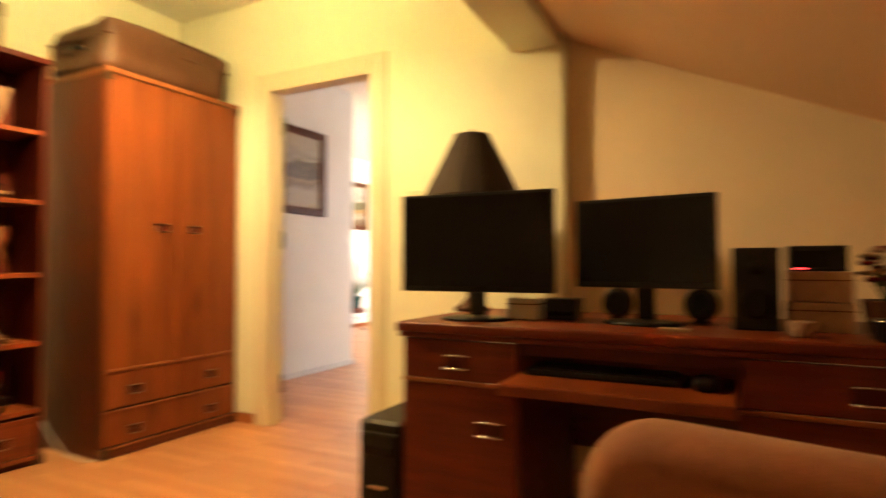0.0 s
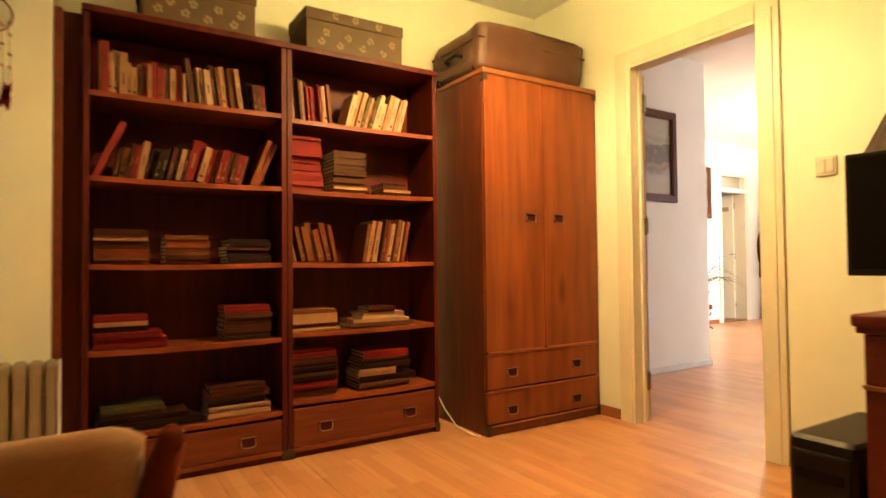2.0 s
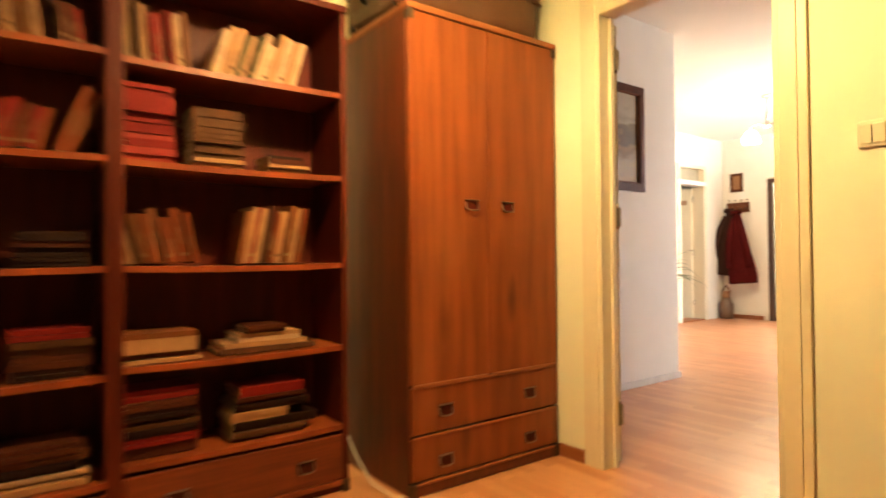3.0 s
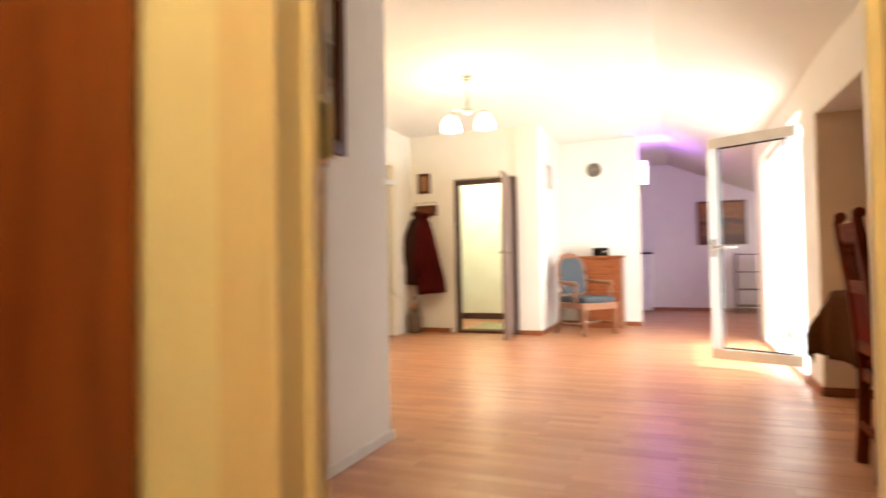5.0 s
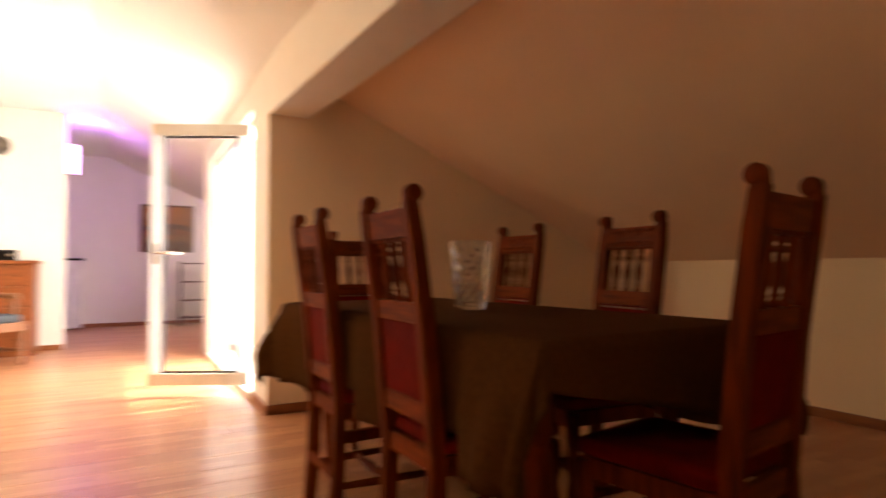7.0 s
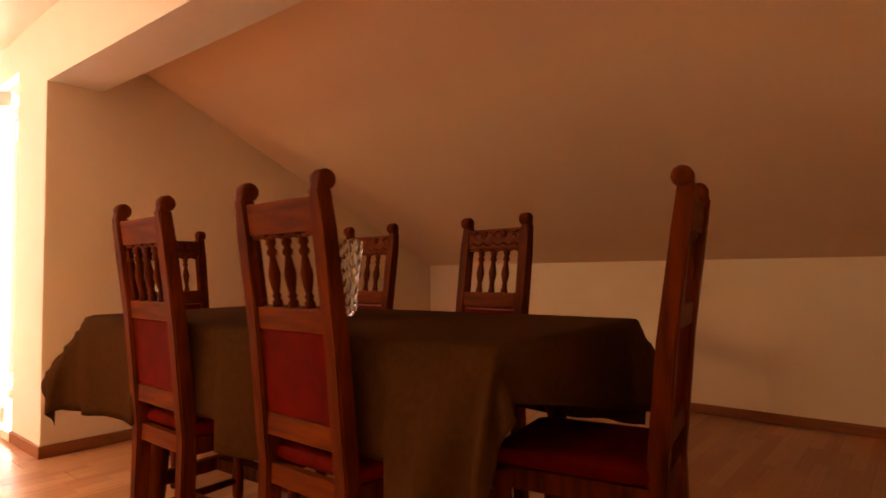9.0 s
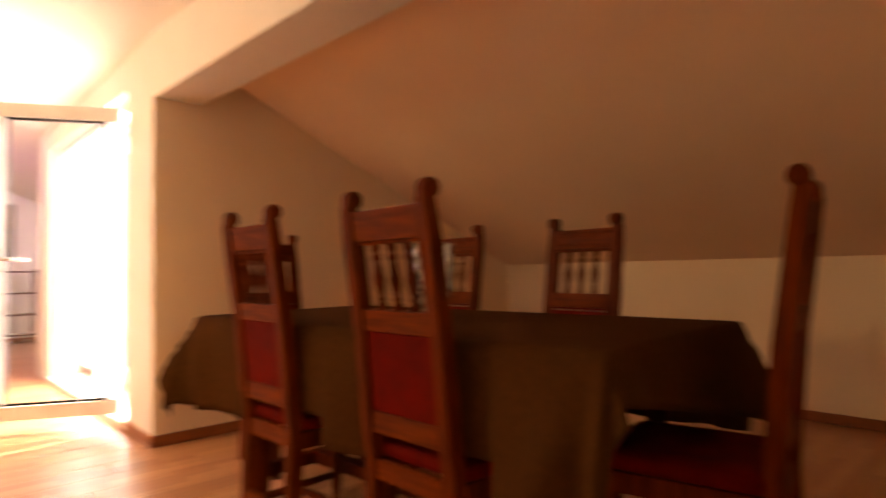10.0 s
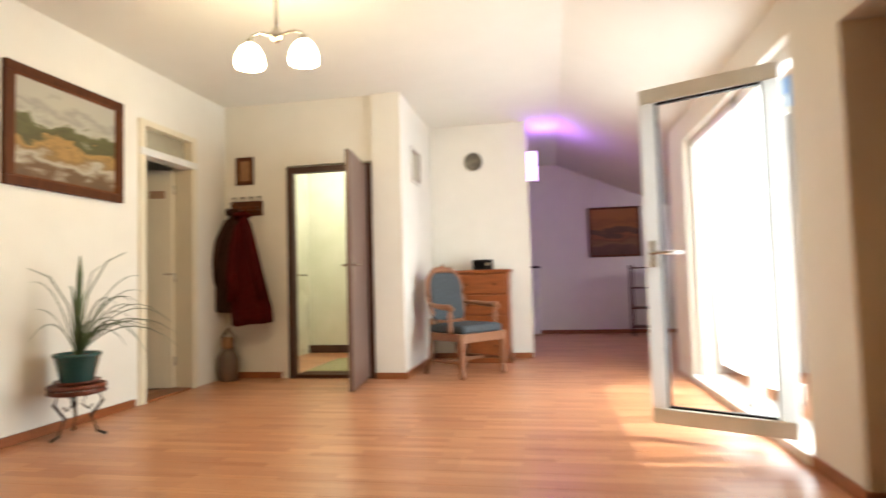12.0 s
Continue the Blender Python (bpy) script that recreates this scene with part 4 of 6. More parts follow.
def table_lamp():
    t = thing("table_lamp", pose(-0.835, 2.915, DH), "table lamp with a dark pleated conical shade, unlit", "table lamp")
    part("base", lathe([(0.075, 0), (0.078, 0.012), (0.05, 0.03), (0.022, 0.06), (0.03, 0.12), (0.045, 0.20), (0.03, 0.30), (0.014, 0.36), (0.012, 0.46)], 20), DARK_WOOD, t)
    bm = bmesh.new()
    n = 48
    rings = []
    for r, zz in ((0.205, 0.475), (0.207, 0.485), (0.14, 0.62), (0.076, 0.748), (0.074, 0.756)):
        rings.append([bm.verts.new(((r + (0.003 if i % 2 else 0)) * math.cos(2 * math.pi * i / n), (r + (0.003 if i % 2 else 0)) * math.sin(2 * math.pi * i / n), zz)) for i in range(n)])
    for a, b in zip(rings, rings[1:]):
        for i in range(n):
            bm.faces.new((a[i], a[(i + 1) % n], b[(i + 1) % n], b[i]))
    sh = part("shade", bm, SHADE, t, "dark pleated shade")
    md = sh.modifiers.new("thickness", 'SOLIDIFY')
    md.thickness = 0.002
    part("finial", lathe([(0.004, 0.72), (0.004, 0.765), (0.009, 0.772), (0.003, 0.785)], 10), IRON, t)


table_lamp()


def speaker(m, w, d, h):
    t = thing("loudspeaker", m, "black desktop loudspeaker standing on the desk", "loudspeaker")
    part("cabinet", box(-w / 2, w / 2, -d / 2, d / 2, 0, h, 0.006), BLACK, t)
    part("woofer", moved(lathe([(0.002, 0), (0.03, 0.002), (0.042, 0.006), (0.045, 0.002)], 20), pose(0, -d / 2, h * 0.32, 90)), SCREEN, t)
    part("tweeter", moved(lathe([(0.002, 0.004), (0.014, 0.003), (0.02, 0.001)], 16), pose(0, -d / 2, h * 0.75, 90)), SCREEN, t)


speaker(pose(0.235, 2.66, DH), 0.125, 0.15, 0.245)


def round_speaker(x, y):
    t = thing("round_speaker", pose(x, y, DH), "small round dark speaker under the monitor", "loudspeaker", "round speakers")
    part("body", moved(lathe([(0.01, -0.03), (0.05, -0.028), (0.056, 0), (0.05, 0.028), (0.04, 0.03)], 24), pose(0, 0, 0.06, 90)), BLACK, t)
    part("cone", moved(lathe([(0.004, 0.018), (0.03, 0.022), (0.038, 0.031)], 20), pose(0, 0, 0.06, 90)), SCREEN, t)
    part("stand", box(-0.025, 0.025, -0.025, 0.03, 0, 0.012, 0.004), BLACK, t)


round_speaker(-0.20, 2.78)
round_speaker(0.075, 2.78)
t = thing("router", pose(-0.375, 2.70, DH), "small black box between the monitors", "network box")
part("body", box(-0.06, 0.06, -0.05, 0.05, 0, 0.075, 0.006), BLACK, t)
part("front_vent", box(-0.05, 0.05, -0.053, -0.05, 0.015, 0.03), SCREEN, t)
t = thing("carton", pose(-0.505, 2.66, DH), "small pale yellow cardboard box behind the monitor foot", "box")
part("body", box(-0.055, 0.055, -0.04, 0.04, 0, 0.075, 0.003), WHITEPLAST, t)
part("lid_edge", box(-0.057, 0.057, -0.042, 0.042, 0.052, 0.056), BOOK_MATS["tan"], t)
t = thing("clock_radio", pose(0.395, 2.68, DH + 0.175), "black clock radio with a small red light, standing on white boxes", "clock radio")
part("body", box(-0.075, 0.075, -0.05, 0.05, 0, 0.075, 0.006), BLACK, t)
part("display", box(-0.065, 0.03, -0.0525, -0.05, 0.012, 0.06), SCREEN, t)
part("power_light", box(-0.06, -0.03, -0.0535, -0.0525, 0.006, 0.010), RED_LED, t)
for i, (w, h, zz) in enumerate(((0.17, 0.085, 0.0), (0.16, 0.088, 0.086))):
    t = thing("carton", pose(0.40, 2.68, DH + zz), "small off-white cardboard box on the desk", "box", "boxes under the clock radio")
    part("body", box(-w / 2, w / 2, -0.06, 0.06, 0, h, 0.003), BOOK_MATS["white"], t)
    part("lid_edge", box(-w / 2 - 0.002, w / 2 + 0.002, -0.062, 0.062, h * 0.7, h * 0.74), BOOK_MATS["tan"], t)
t = thing("candle_glass", pose(0.34, 2.47, DH), "small pale yellow tea light glass", "candle")
part("glass", lathe([(0.022, 0), (0.027, 0.005), (0.03, 0.04), (0.028, 0.042), (0.024, 0.01)], 18), BOOK_MATS["white"], t)
part("wick", lathe([(0.001, 0.01), (0.001, 0.03)], 6), INK_DARK, t)
t = thing("paper_note", pose(0.02, 2.47, DH), "small white folded paper on the desk", "paper")
part("sheet", box(-0.04, 0.04, -0.025, 0.025, 0.0005, 0.008, 0.001), BOOK_MATS["white"], t)


def bouquet():
    t = thing("flower_ornament", pose(0.56, 2.66, DH), "red and white artificial flowers in a dark pot", "flowers")
    part("pot", lathe([(0.045, 0), (0.05, 0.01), (0.062, 0.09), (0.066, 0.095), (0.055, 0.085)], 20), DARK_WOOD, t)
    r = random.Random(4)
    for i in range(16):
        a, rad, zz = r.uniform(0, 6.3), r.uniform(0.01, 0.09), r.uniform(0.13, 0.24)
        p = Vector((math.cos(a) * rad, math.sin(a) * rad, zz))
        part("stem", tube([(0, 0, 0.08), tuple(p * 0.6 + Vector((0, 0, 0.04))), tuple(p)], 0.0018, 5), LEAF, t)
        bm = bmesh.new()
        for k in range(7):
            q = Euler((r.uniform(0.2, 1.0), 0, k * 0.9)).to_matrix().to_4x4()
            join(bm, moved(lathe([(0.002, 0), (0.011, 0.004), (0.008, 0.008)], 7), Matrix.Translation(p) @ q @ pose(0.012, 0, 0)))
        part("blossom", bm, BOOK_MATS["red" if i % 3 else "white"], t)


bouquet()
t = thing("desk_tray", pose(0.62, 2.47, DH), "low black tray with chrome rim at the desk edge", "tray")
part("tray", join(box(-0.12, 0.12, -0.05, 0.05, 0, 0.008), join(box(-0.12, 0.12, -0.05, -0.045, 0.008, 0.05), join(box(-0.12, 0.12, 0.045, 0.05, 0.008, 0.05), join(box(-0.12, -0.115, -0.045, 0.045, 0.008, 0.05), box(0.115, 0.12, -0.045, 0.045, 0.008, 0.05))))), BLACK, t)
part("rim", tube([(-0.12, -0.0475, 0.052), (0.12, -0.0475, 0.052), (0.12, 0.0475, 0.052), (-0.12, 0.0475, 0.052), (-0.12, -0.0475, 0.052)], 0.003, 6), CHROME, t)

t = thing("computer_tower", pose(-0.985, 2.425, 0), "black computer case with rounded top beside the desk", "computer")
part("case", box(-0.095, 0.095, 0, 0.46, 0.012, 0.412, 0.03, seg=3), BLACK, t)
part("front_bezel", box(-0.08, 0.08, -0.012, 0.01, 0.05, 0.37, 0.01), BLACK, t)
part("drive_slot", box(-0.065, 0.065, -0.0145, -0.012, 0.29, 0.32, 0.001), SCREEN, t)
part("badge", box(-0.035, 0.035, -0.0165, -0.012, 0.17, 0.183, 0.002), CHROME, t)
for sx, sy in ((-0.07, 0.04), (0.07, 0.04), (-0.07, 0.42), (0.07, 0.42)):
    part("rubber_foot", moved(lathe([(0.015, 0), (0.018, 0.013)], 12), Matrix.Translation((sx, sy, 0))), BLACK, t)


def rounded_slab(w, h, th, r, seed=0, curve=0.0):
    """An upholstered slab in x and z with rounded corners, its thickness along y."""
    pts = []
    for cx, cz, a0 in ((w / 2 - r, h - r, 0), (-w / 2 + r, h - r, 90), (-w / 2 + r * 0.5, r * 0.5, 180), (w / 2 - r * 0.5, r * 0.5, 270)):
        rr = r if cz > h / 2 else r * 0.5
        for k in range(8):
            a = radians(a0 + k * 90 / 7)
            pts.append((cx + rr * math.cos(a), cz + rr * math.sin(a)))
    bm = prism(pts, th, "y")
    edges = [e for e in bm.edges if all(len(f.verts) > 4 for f in e.link_faces) or any(len(f.verts) > 4 for f in e.link_faces)]
    bmesh.ops.bevel(bm, geom=edges, offset=th * 0.42, segments=4, affect='EDGES', profile=0.5)
    for v in bm.verts:
        v.co.y += curve * (v.co.x / w) ** 2
    return bm


def desk_chair():
    t = thing("desk_chair", pose(0.265, 1.45, -0.0, 0, 0, -14), "upholstered reddish brown desk chair with a rounded back", "chair")
    part("backrest", moved(rounded_slab(0.56, 0.42, 0.10, 0.13, curve=0.12), pose(0, -0.05, 0.345, 6)), CHAIRFAB, t, smooth=True)
    part("seat", moved(soft_box(0.50, 0.48, 0.10, 0.045, 0.006, 2), pose(0, 0.24, 0.36)), CHAIRFAB, t, smooth=True)
    part("back_bracket", box(-0.03, 0.03, 0.0, 0.02, 0.32, 0.52, 0.004), BLACK, t)
    part("column", lathe([(0.035, 0.07), (0.035, 0.2), (0.022, 0.21), (0.022, 0.365)], 16), BLACK, t).location = (0, 0.24, 0)
    for k in range(5):
        a = radians(72 * k + 18)
        leg = part("foot_spoke", tube([(0, 0.24, 0.09), (math.cos(a) * 0.15, 0.24 + math.sin(a) * 0.15, 0.085), (math.cos(a) * 0.27, 0.24 + math.sin(a) * 0.27, 0.062)], [0.024, 0.02, 0.015]), BLACK, t)
        part("castor", moved(lathe([(0.01, -0.011), (0.027, -0.011), (0.027, 0.011), (0.01, 0.011)], 14), pose(math.cos(a) * 0.27, 0.24 + math.sin(a) * 0.27, 0.0272, 90, 0, math.degrees(a))), BLACK, leg)


CHAIRFAB = material("rust_upholstery", (0.33, 0.12, 0.055), 0.8, (0.27, 0.095, 0.042), 60, bump=0.25, bump_scale=350, second=(0.26, 0.09, 0.04), second_amount=0.4, sheen=0.2)
desk_chair()


def armchair():
    """Low armchair facing +y: curved wooden arm fronts, arms padded all over."""
    t = thing("armchair", pose(-1.235, 0.338, 0.0, 0, 0, -8), "low beige upholstered armchair with curved wooden arm fronts", "armchair")
    half = 0.292
    part("seat", moved(soft_box(0.50, 0.74, 0.18, 0.06, 0.01, 9), pose(0, 0.06, 0.22)), BEIGE, t, smooth=True)
    for s in (-1, 1):
        bm = bmesh.new()
        rows = []
        for i in range(13):
            f = 1 - (1 - i / 12) ** 1.8
            y = -0.42 + f * 0.76
            tip = max(0, (f - 0.88) / 0.12)
            top = 0.580 + 0.030 * f ** 1.5 - 0.035 * tip ** 3
            wd = (0.036 + 0.008 * f) * (1 - 0.45 * tip ** 3)
            ring = []
            for k in range(16):
                a = 2 * math.pi * k / 16
                cx, cz = math.cos(a), math.sin(a)
                z = 0.17 + (top - 0.17) * (0.5 + 0.5 * math.copysign(abs(cz) ** 0.55, cz))
                # the front edge is hollowed between top and seat
                hollow = 0.035 * f ** 8 * math.sin(math.pi * min(1, max(0, (z - 0.17) / (top - 0.17))))
                ring.append(bm.verts.new((s * half + wd * cx * (1 if cz > -0.2 else 0.85) + s * 0.012 * max(0, cz), y - hollow, z)))
            rows.append(ring)
        for a, b in zip(rows, rows[1:]):
            for k in range(16):
                bm.faces.new((a[k], a[(k + 1) % 16], b[(k + 1) % 16], b[k]))
        bm.faces.new(rows[0][::-1])
        bm.faces.new(rows[-1])
        arm = part("arm_pad", bm, BEIGE, t, smooth=True)
        prof = [(0.045, 0.0), (0.035, 0.12), (0.018, 0.24), (0.002, 0.34), (0.004, 0.43), (0.022, 0.515), (0.040, 0.565)]
        part("arm_front", tube([(s * half, 0.350 + a, z) for a, z in prof], [0.022, 0.024, 0.028, 0.032, 0.034, 0.034, 0.028], 12), OAK, arm, "curved dark wooden arm front")
        part("arm_scroll", moved(lathe([(0.004, -0.036), (0.024, -0.030), (0.027, 0), (0.024, 0.030), (0.004, 0.036)], 16), pose(s * half, 0.388, 0.570, 0, 90, 0)), OAK, arm)
    part("backrest", moved(rounded_slab(0.66, 0.58, 0.14, 0.12), pose(0, -0.46, 0.22, 8)), BEIGE, t, smooth=True)
    for sx, sy in ((-0.25, -0.36), (0.25, -0.36)):
        part("leg", moved(lathe([(0.016, 0), (0.02, 0.06), (0.028, 0.16), (0.03, 0.24)], 10), Matrix.Translation((sx, sy, 0))), OAK, t)


armchair()


def radiator():
    """Ribbed column radiator along the wall, its end cap towards +y."""
    t = thing("radiator", pose(-2.90, RAD_Y, 0), "old grey beige ribbed radiator standing against the wall", "radiator")
    rib = None
    for k in range(16):
        y = -0.035 - k * 0.050
        if rib is None:
            pts = []
            for cx, cz, a0 in ((-0.030, RAD_TOP - 0.032, 0), (-0.098, RAD_TOP - 0.032, 90), (-0.098, 0.132, 180), (-0.030, 0.132, 270)):
                for q in range(6):
                    a = radians(a0 + q * 18)
                    pts.append((cx + 0.032 * math.cos(a) + 0.130, cz + 0.032 * math.sin(a)))
            ob = part("rib", moved(prism(pts, 0.043, "y", 0.008), pose(0, y, 0)), GREYBEIGE_PAINT, t, smooth=False)
            rib = (ob, y)
        else:
            ob = new("rib", rib[0].data)
            ob.parent = t
            ob.location = (0, y - rib[1], 0)
    part("end_cap", box(0.002, 0.130, 0.006, 0.016, 0.10, RAD_TOP - 0.004, 0.004), PVC, t, "white end cap")
    for z in (0.14, RAD_TOP - 0.05):
        part("pipe", tube([(0.065, -0.83, z), (0.065, 0.008, z)], 0.016, 8), GREYBEIGE_PAINT, t)
    for y in (-0.10, -0.72):
        part("foot", box(0.02, 0.11, y - 0.012, y + 0.012, 0.0, 0.115, 0.004), GREYBEIGE_PAINT, t)


RAD_Y, RAD_TOP = 0.527, 0.575
GREYBEIGE_PAINT = material("radiator_paint", (0.33, 0.245, 0.15), 0.5, (0.28, 0.205, 0.12), 30, bump=0.1, bump_scale=120, second=(0.28, 0.22, 0.15), second_amount=0.4)
radiator()


def hanging_ornament():
    t = thing("hanging_ornament", pose(-2.896, 0.31, 0), "hanging string ornament with shells and red feathers on the wall", "ornament")
    r = random.Random(11)
    part("hook", tube([(0.0, 0, 2.02), (0.02, 0, 2.02), (0.024, 0, 2.0)], 0.003, 6), IRON, t)
    part("hoop", tube([(0.016, 0.07 * math.cos(a * 0.4488), 1.90 + 0.07 * math.sin(a * 0.4488)) for a in range(15)], 0.004, 6), BOOK_MATS["tan"], t)
    for k in range(6):
        y = -0.065 + k * 0.024
        part("string", tube([(0.016, y, 1.88), (0.018, y + 0.006, 1.76), (0.016, y + 0.012, 1.64)], 0.0015, 5), BOOK_MATS["cream"], t)
        for b in range(3):
            part("bead", moved(lathe([(0.002, -0.007), (0.008, 0), (0.002, 0.007)], 8), Matrix.Translation((0.018, y + 0.006, 1.84 - b * 0.07 + r.uniform(-0.02, 0.02)))), BOOK_MATS["tan" if b % 2 else "white"], t)
        bm = bmesh.new()
        q = Matrix.Translation((0.018, y + 0.014, 1.645)) @ pose(0, 0, 0, r.uniform(-25, 25), 0, 0)
        outline = [(0, 0), (0.012, -0.03), (0.016, -0.065), (0.008, -0.10), (0, -0.115), (-0.008, -0.09), (-0.014, -0.05), (-0.008, -0.02)]
        join(bm, prism(outline, 0.002, "x"), q)
        part("feather", bm, BOOK_MATS["red" if k > 2 else "pink"], t)


hanging_ornament()
t = thing("pendant_lamp", pose(-1.95, 2.15, 0), "yellow conical pendant lamp, lit, hanging from the study ceiling", "pendant lamp")
part("rose", lathe([(0.03, CEIL_S - 0.03), (0.05, CEIL_S - 0.02), (0.055, CEIL_S)], 20), PVC, t)
part("flex", tube([(0, 0, 2.37), (0, 0, CEIL_S - 0.02)], 0.004, 6), PVC, t)
sh = part("shade", lathe([(0.145, 2.20), (0.142, 2.215), (0.10, 2.30), (0.05, 2.37), (0.02, 2.38)], 36, caps=False), OPAL_STUDY, t, "lit yellow shade")
sh.modifiers.new("thickness", 'SOLIDIFY').thickness = 0.003
part("socket", lathe([(0.018, 2.29), (0.022, 2.31), (0.018, 2.37)], 14), PVC, t)


# ---- dining corner ----
def spindle(h):
    return lathe([(0.009, 0), (0.013, 0.004), (0.013, 0.016), (0.008, 0.022), (0.012, 0.03), (0.008, 0.036), (0.013, 0.06), (0.016, 0.08), (0.011, h * 0.62), (0.008, h * 0.72), (0.013, h * 0.75), (0.013, h * 0.8), (0.008, h * 0.84), (0.013, h * 0.9), (0.010, h)], 10)


def dining_chair(m):
    """Carved high-backed chair: its back in the plane y = 0, seat towards +y."""
    t = thing("dining_chair", m, "dark carved oak dining chair with turned spindles and red leather", "chair", "chairs round the table")
    half = 0.150
    for s in (-1, 1):
        x = s * half
        bm = bmesh.new()
        levels = [(0.0, -0.02, 0.044), (0.18, -0.006, 0.044), (0.42, 0.0, 0.046), (0.745, -0.030, 0.044), (1.0, -0.066, 0.040), (1.085, -0.078, 0.038)]
        rings = []
        for z, y, w in levels:
            rings.append([bm.verts.new((x + a * w / 2, y + b * w / 2, z)) for a, b in ((-1, -1), (1, -1), (1, 1), (-1, 1))])
        for a, b in zip(rings, rings[1:]):
            for k in range(4):
                bm.faces.new((a[k], a[(k + 1) % 4], b[(k + 1) % 4], b[k]))
        bm.faces.new(rings[0][::-1])
        bm.faces.new(rings[-1])
        bmesh.ops.bevel(bm, geom=[e for e in bm.edges if abs(e.verts[0].co.z - e.verts[1].co.z) > 0.01], offset=0.005, segments=2, affect='EDGES')
        post = part("back_post", bm, OAK, t)
        # the scroll on top: a short drum across the post, over a narrow neck
        bm = box(x - 0.015, x + 0.015, -0.094, -0.064, 1.078, 1.10, 0.004)
        join(bm, moved(lathe([(0.010, -0.019), (0.021, -0.019), (0.024, -0.012), (0.024, 0.012), (0.021, 0.019), (0.010, 0.019)], 16), pose(x, -0.070, 1.108, 0, 90, 0)))
        part("finial", bm, OAK, post)
        leg = part("front_leg", moved(lathe([(0.018, 0), (0.022, 0.02), (0.014, 0.05), (0.02, 0.09), (0.021, 0.16), (0.015, 0.20), (0.022, 0.26), (0.016, 0.30), (0.024, 0.34), (0.024, 0.42)], 12), Matrix.Translation((s * 0.175, 0.36, 0))), OAK, t)
        part("side_stretcher", tube([(s * 0.15, -0.015, 0.135), (s * 0.163, 0.17, 0.135), (s * 0.175, 0.36, 0.135)], [0.012, 0.016, 0.012], 8), OAK, t)
        part("side_rail", box(min(s * 0.155, s * 0.178), max(s * 0.155, s * 0.178), 0.01, 0.37, 0.375, 0.427, 0.004), OAK, t)
    w = half - 0.02
    # top rail, plain behind and carved in front
    rail = part("top_rail", moved(box(-w, w, -0.014, 0.014, -0.039, 0.039, 0.004), pose(0, -0.068, 1.037, 8)), OAK_RAIL, t)
    for k in range(5):
        cx = -w + 0.028 + k * (2 * w - 0.056) / 4
        part("rosette", moved(lathe([(0.004, 0), (0.010, 0.004), (0.016, 0.003), (0.019, 0)], 10), pose(cx, -0.056, 1.04 + (0.012 if k % 2 else -0.006), -90)), OAK, rail)
        bm = tube([(cx - 0.02, -0.055, 1.066), (cx, -0.052, 1.056 - 0.012 * (k % 2)), (cx + 0.022, -0.055, 1.066)], 0.004, 6)
        part("carved_leaf", bm, OAK, rail)
        part("carved_leaf", tube([(cx - 0.022, -0.050, 1.01), (cx, -0.047, 1.022), (cx + 0.022, -0.050, 1.01)], 0.0035, 6), OAK, rail)
    for k in range(4):
        cx = -w + (k + 0.5) * 2 * w / 4
        part("scallop", tube([(cx - w / 4 + 0.004, -0.062, 0.994), (cx - w / 8, -0.062, 0.992), (cx, -0.062, 0.998), (cx + w / 8, -0.062, 0.992), (cx + w / 4 - 0.004, -0.062, 0.994)], 0.008, 6), OAK, rail)
    for k in range(-1, 2):
        part("spindle", moved(spindle(0.175), pose(k * 0.064, -0.036, 0.82, 8)), OAK, t)
    for s in (-1, 1):
        part("half_spindle", moved(spindle(0.175), pose(s * (w + 0.001), -0.036, 0.82, 8) @ Matrix.Diagonal((0.7, 0.7, 1, 1))), OAK, t)
    part("middle_rail", moved(box(-w, w, -0.016, 0.016, -0.028, 0.028, 0.004), pose(0, -0.034, 0.795, 6)), OAK_RAIL, t)
    back = part("back_panel", moved(box(-w, w, -0.010, 0.010, -0.106, 0.106, 0.006), pose(0, -0.022, 0.662, 5)), RED_LEATHER, t, "red leather back panel")
    for z in (0.566, 0.758):
        y = -0.012 if z < 0.6 else -0.020
        bm = tube([(-w + 0.006, y, z), (w - 0.006, y, z)], 0.0022, 6)
        for k in range(19):
            join(bm, moved(lathe([(0.0050, -0.001), (0.004, 0.0025), (0.001, 0.0035)], 6), pose(-w + 0.008 + k * (2 * w - 0.016) / 18, y, z, -90)))
        part("nail_trim", bm, BRONZE, back)
    part("lower_rail", box(-w, w, -0.024, 0.006, 0.50, 0.556, 0.004), OAK_RAIL, t)
    part("back_seat_rail", box(-w, w, -0.012, 0.012, 0.375, 0.427, 0.003), OAK_RAIL, t)
    part("front_seat_rail", box(-0.155, 0.155, 0.352, 0.374, 0.370, 0.427, 0.003), OAK_RAIL, t)
    part("front_stretcher", tube([(-0.17, 0.18, 0.135), (-0.08, 0.18, 0.135), (0, 0.18, 0.135), (0.08, 0.18, 0.135), (0.17, 0.18, 0.135)], [0.011, 0.014, 0.019, 0.014, 0.011], 8), OAK, t)
    part("back_stretcher", box(-w, w, -0.03, -0.012, 0.16, 0.19, 0.003), OAK_RAIL, t)
    part("seat", moved(soft_box(0.37, 0.385, 0.05, 0.022, 0.004, 6), pose(0, 0.20, 0.425)), RED_LEATHER, t, "red leather seat", smooth=True)
    return t


TABLE = (-0.425, 0.425, -0.885, 0.885, 0.752)      # half sizes and height
TABLE_AT = pose(-0.63, 5.364, 0, 0, 0, 3.5)
first = dining_chair(pose(-1.057, 4.969, 0, 0, 0, -90))
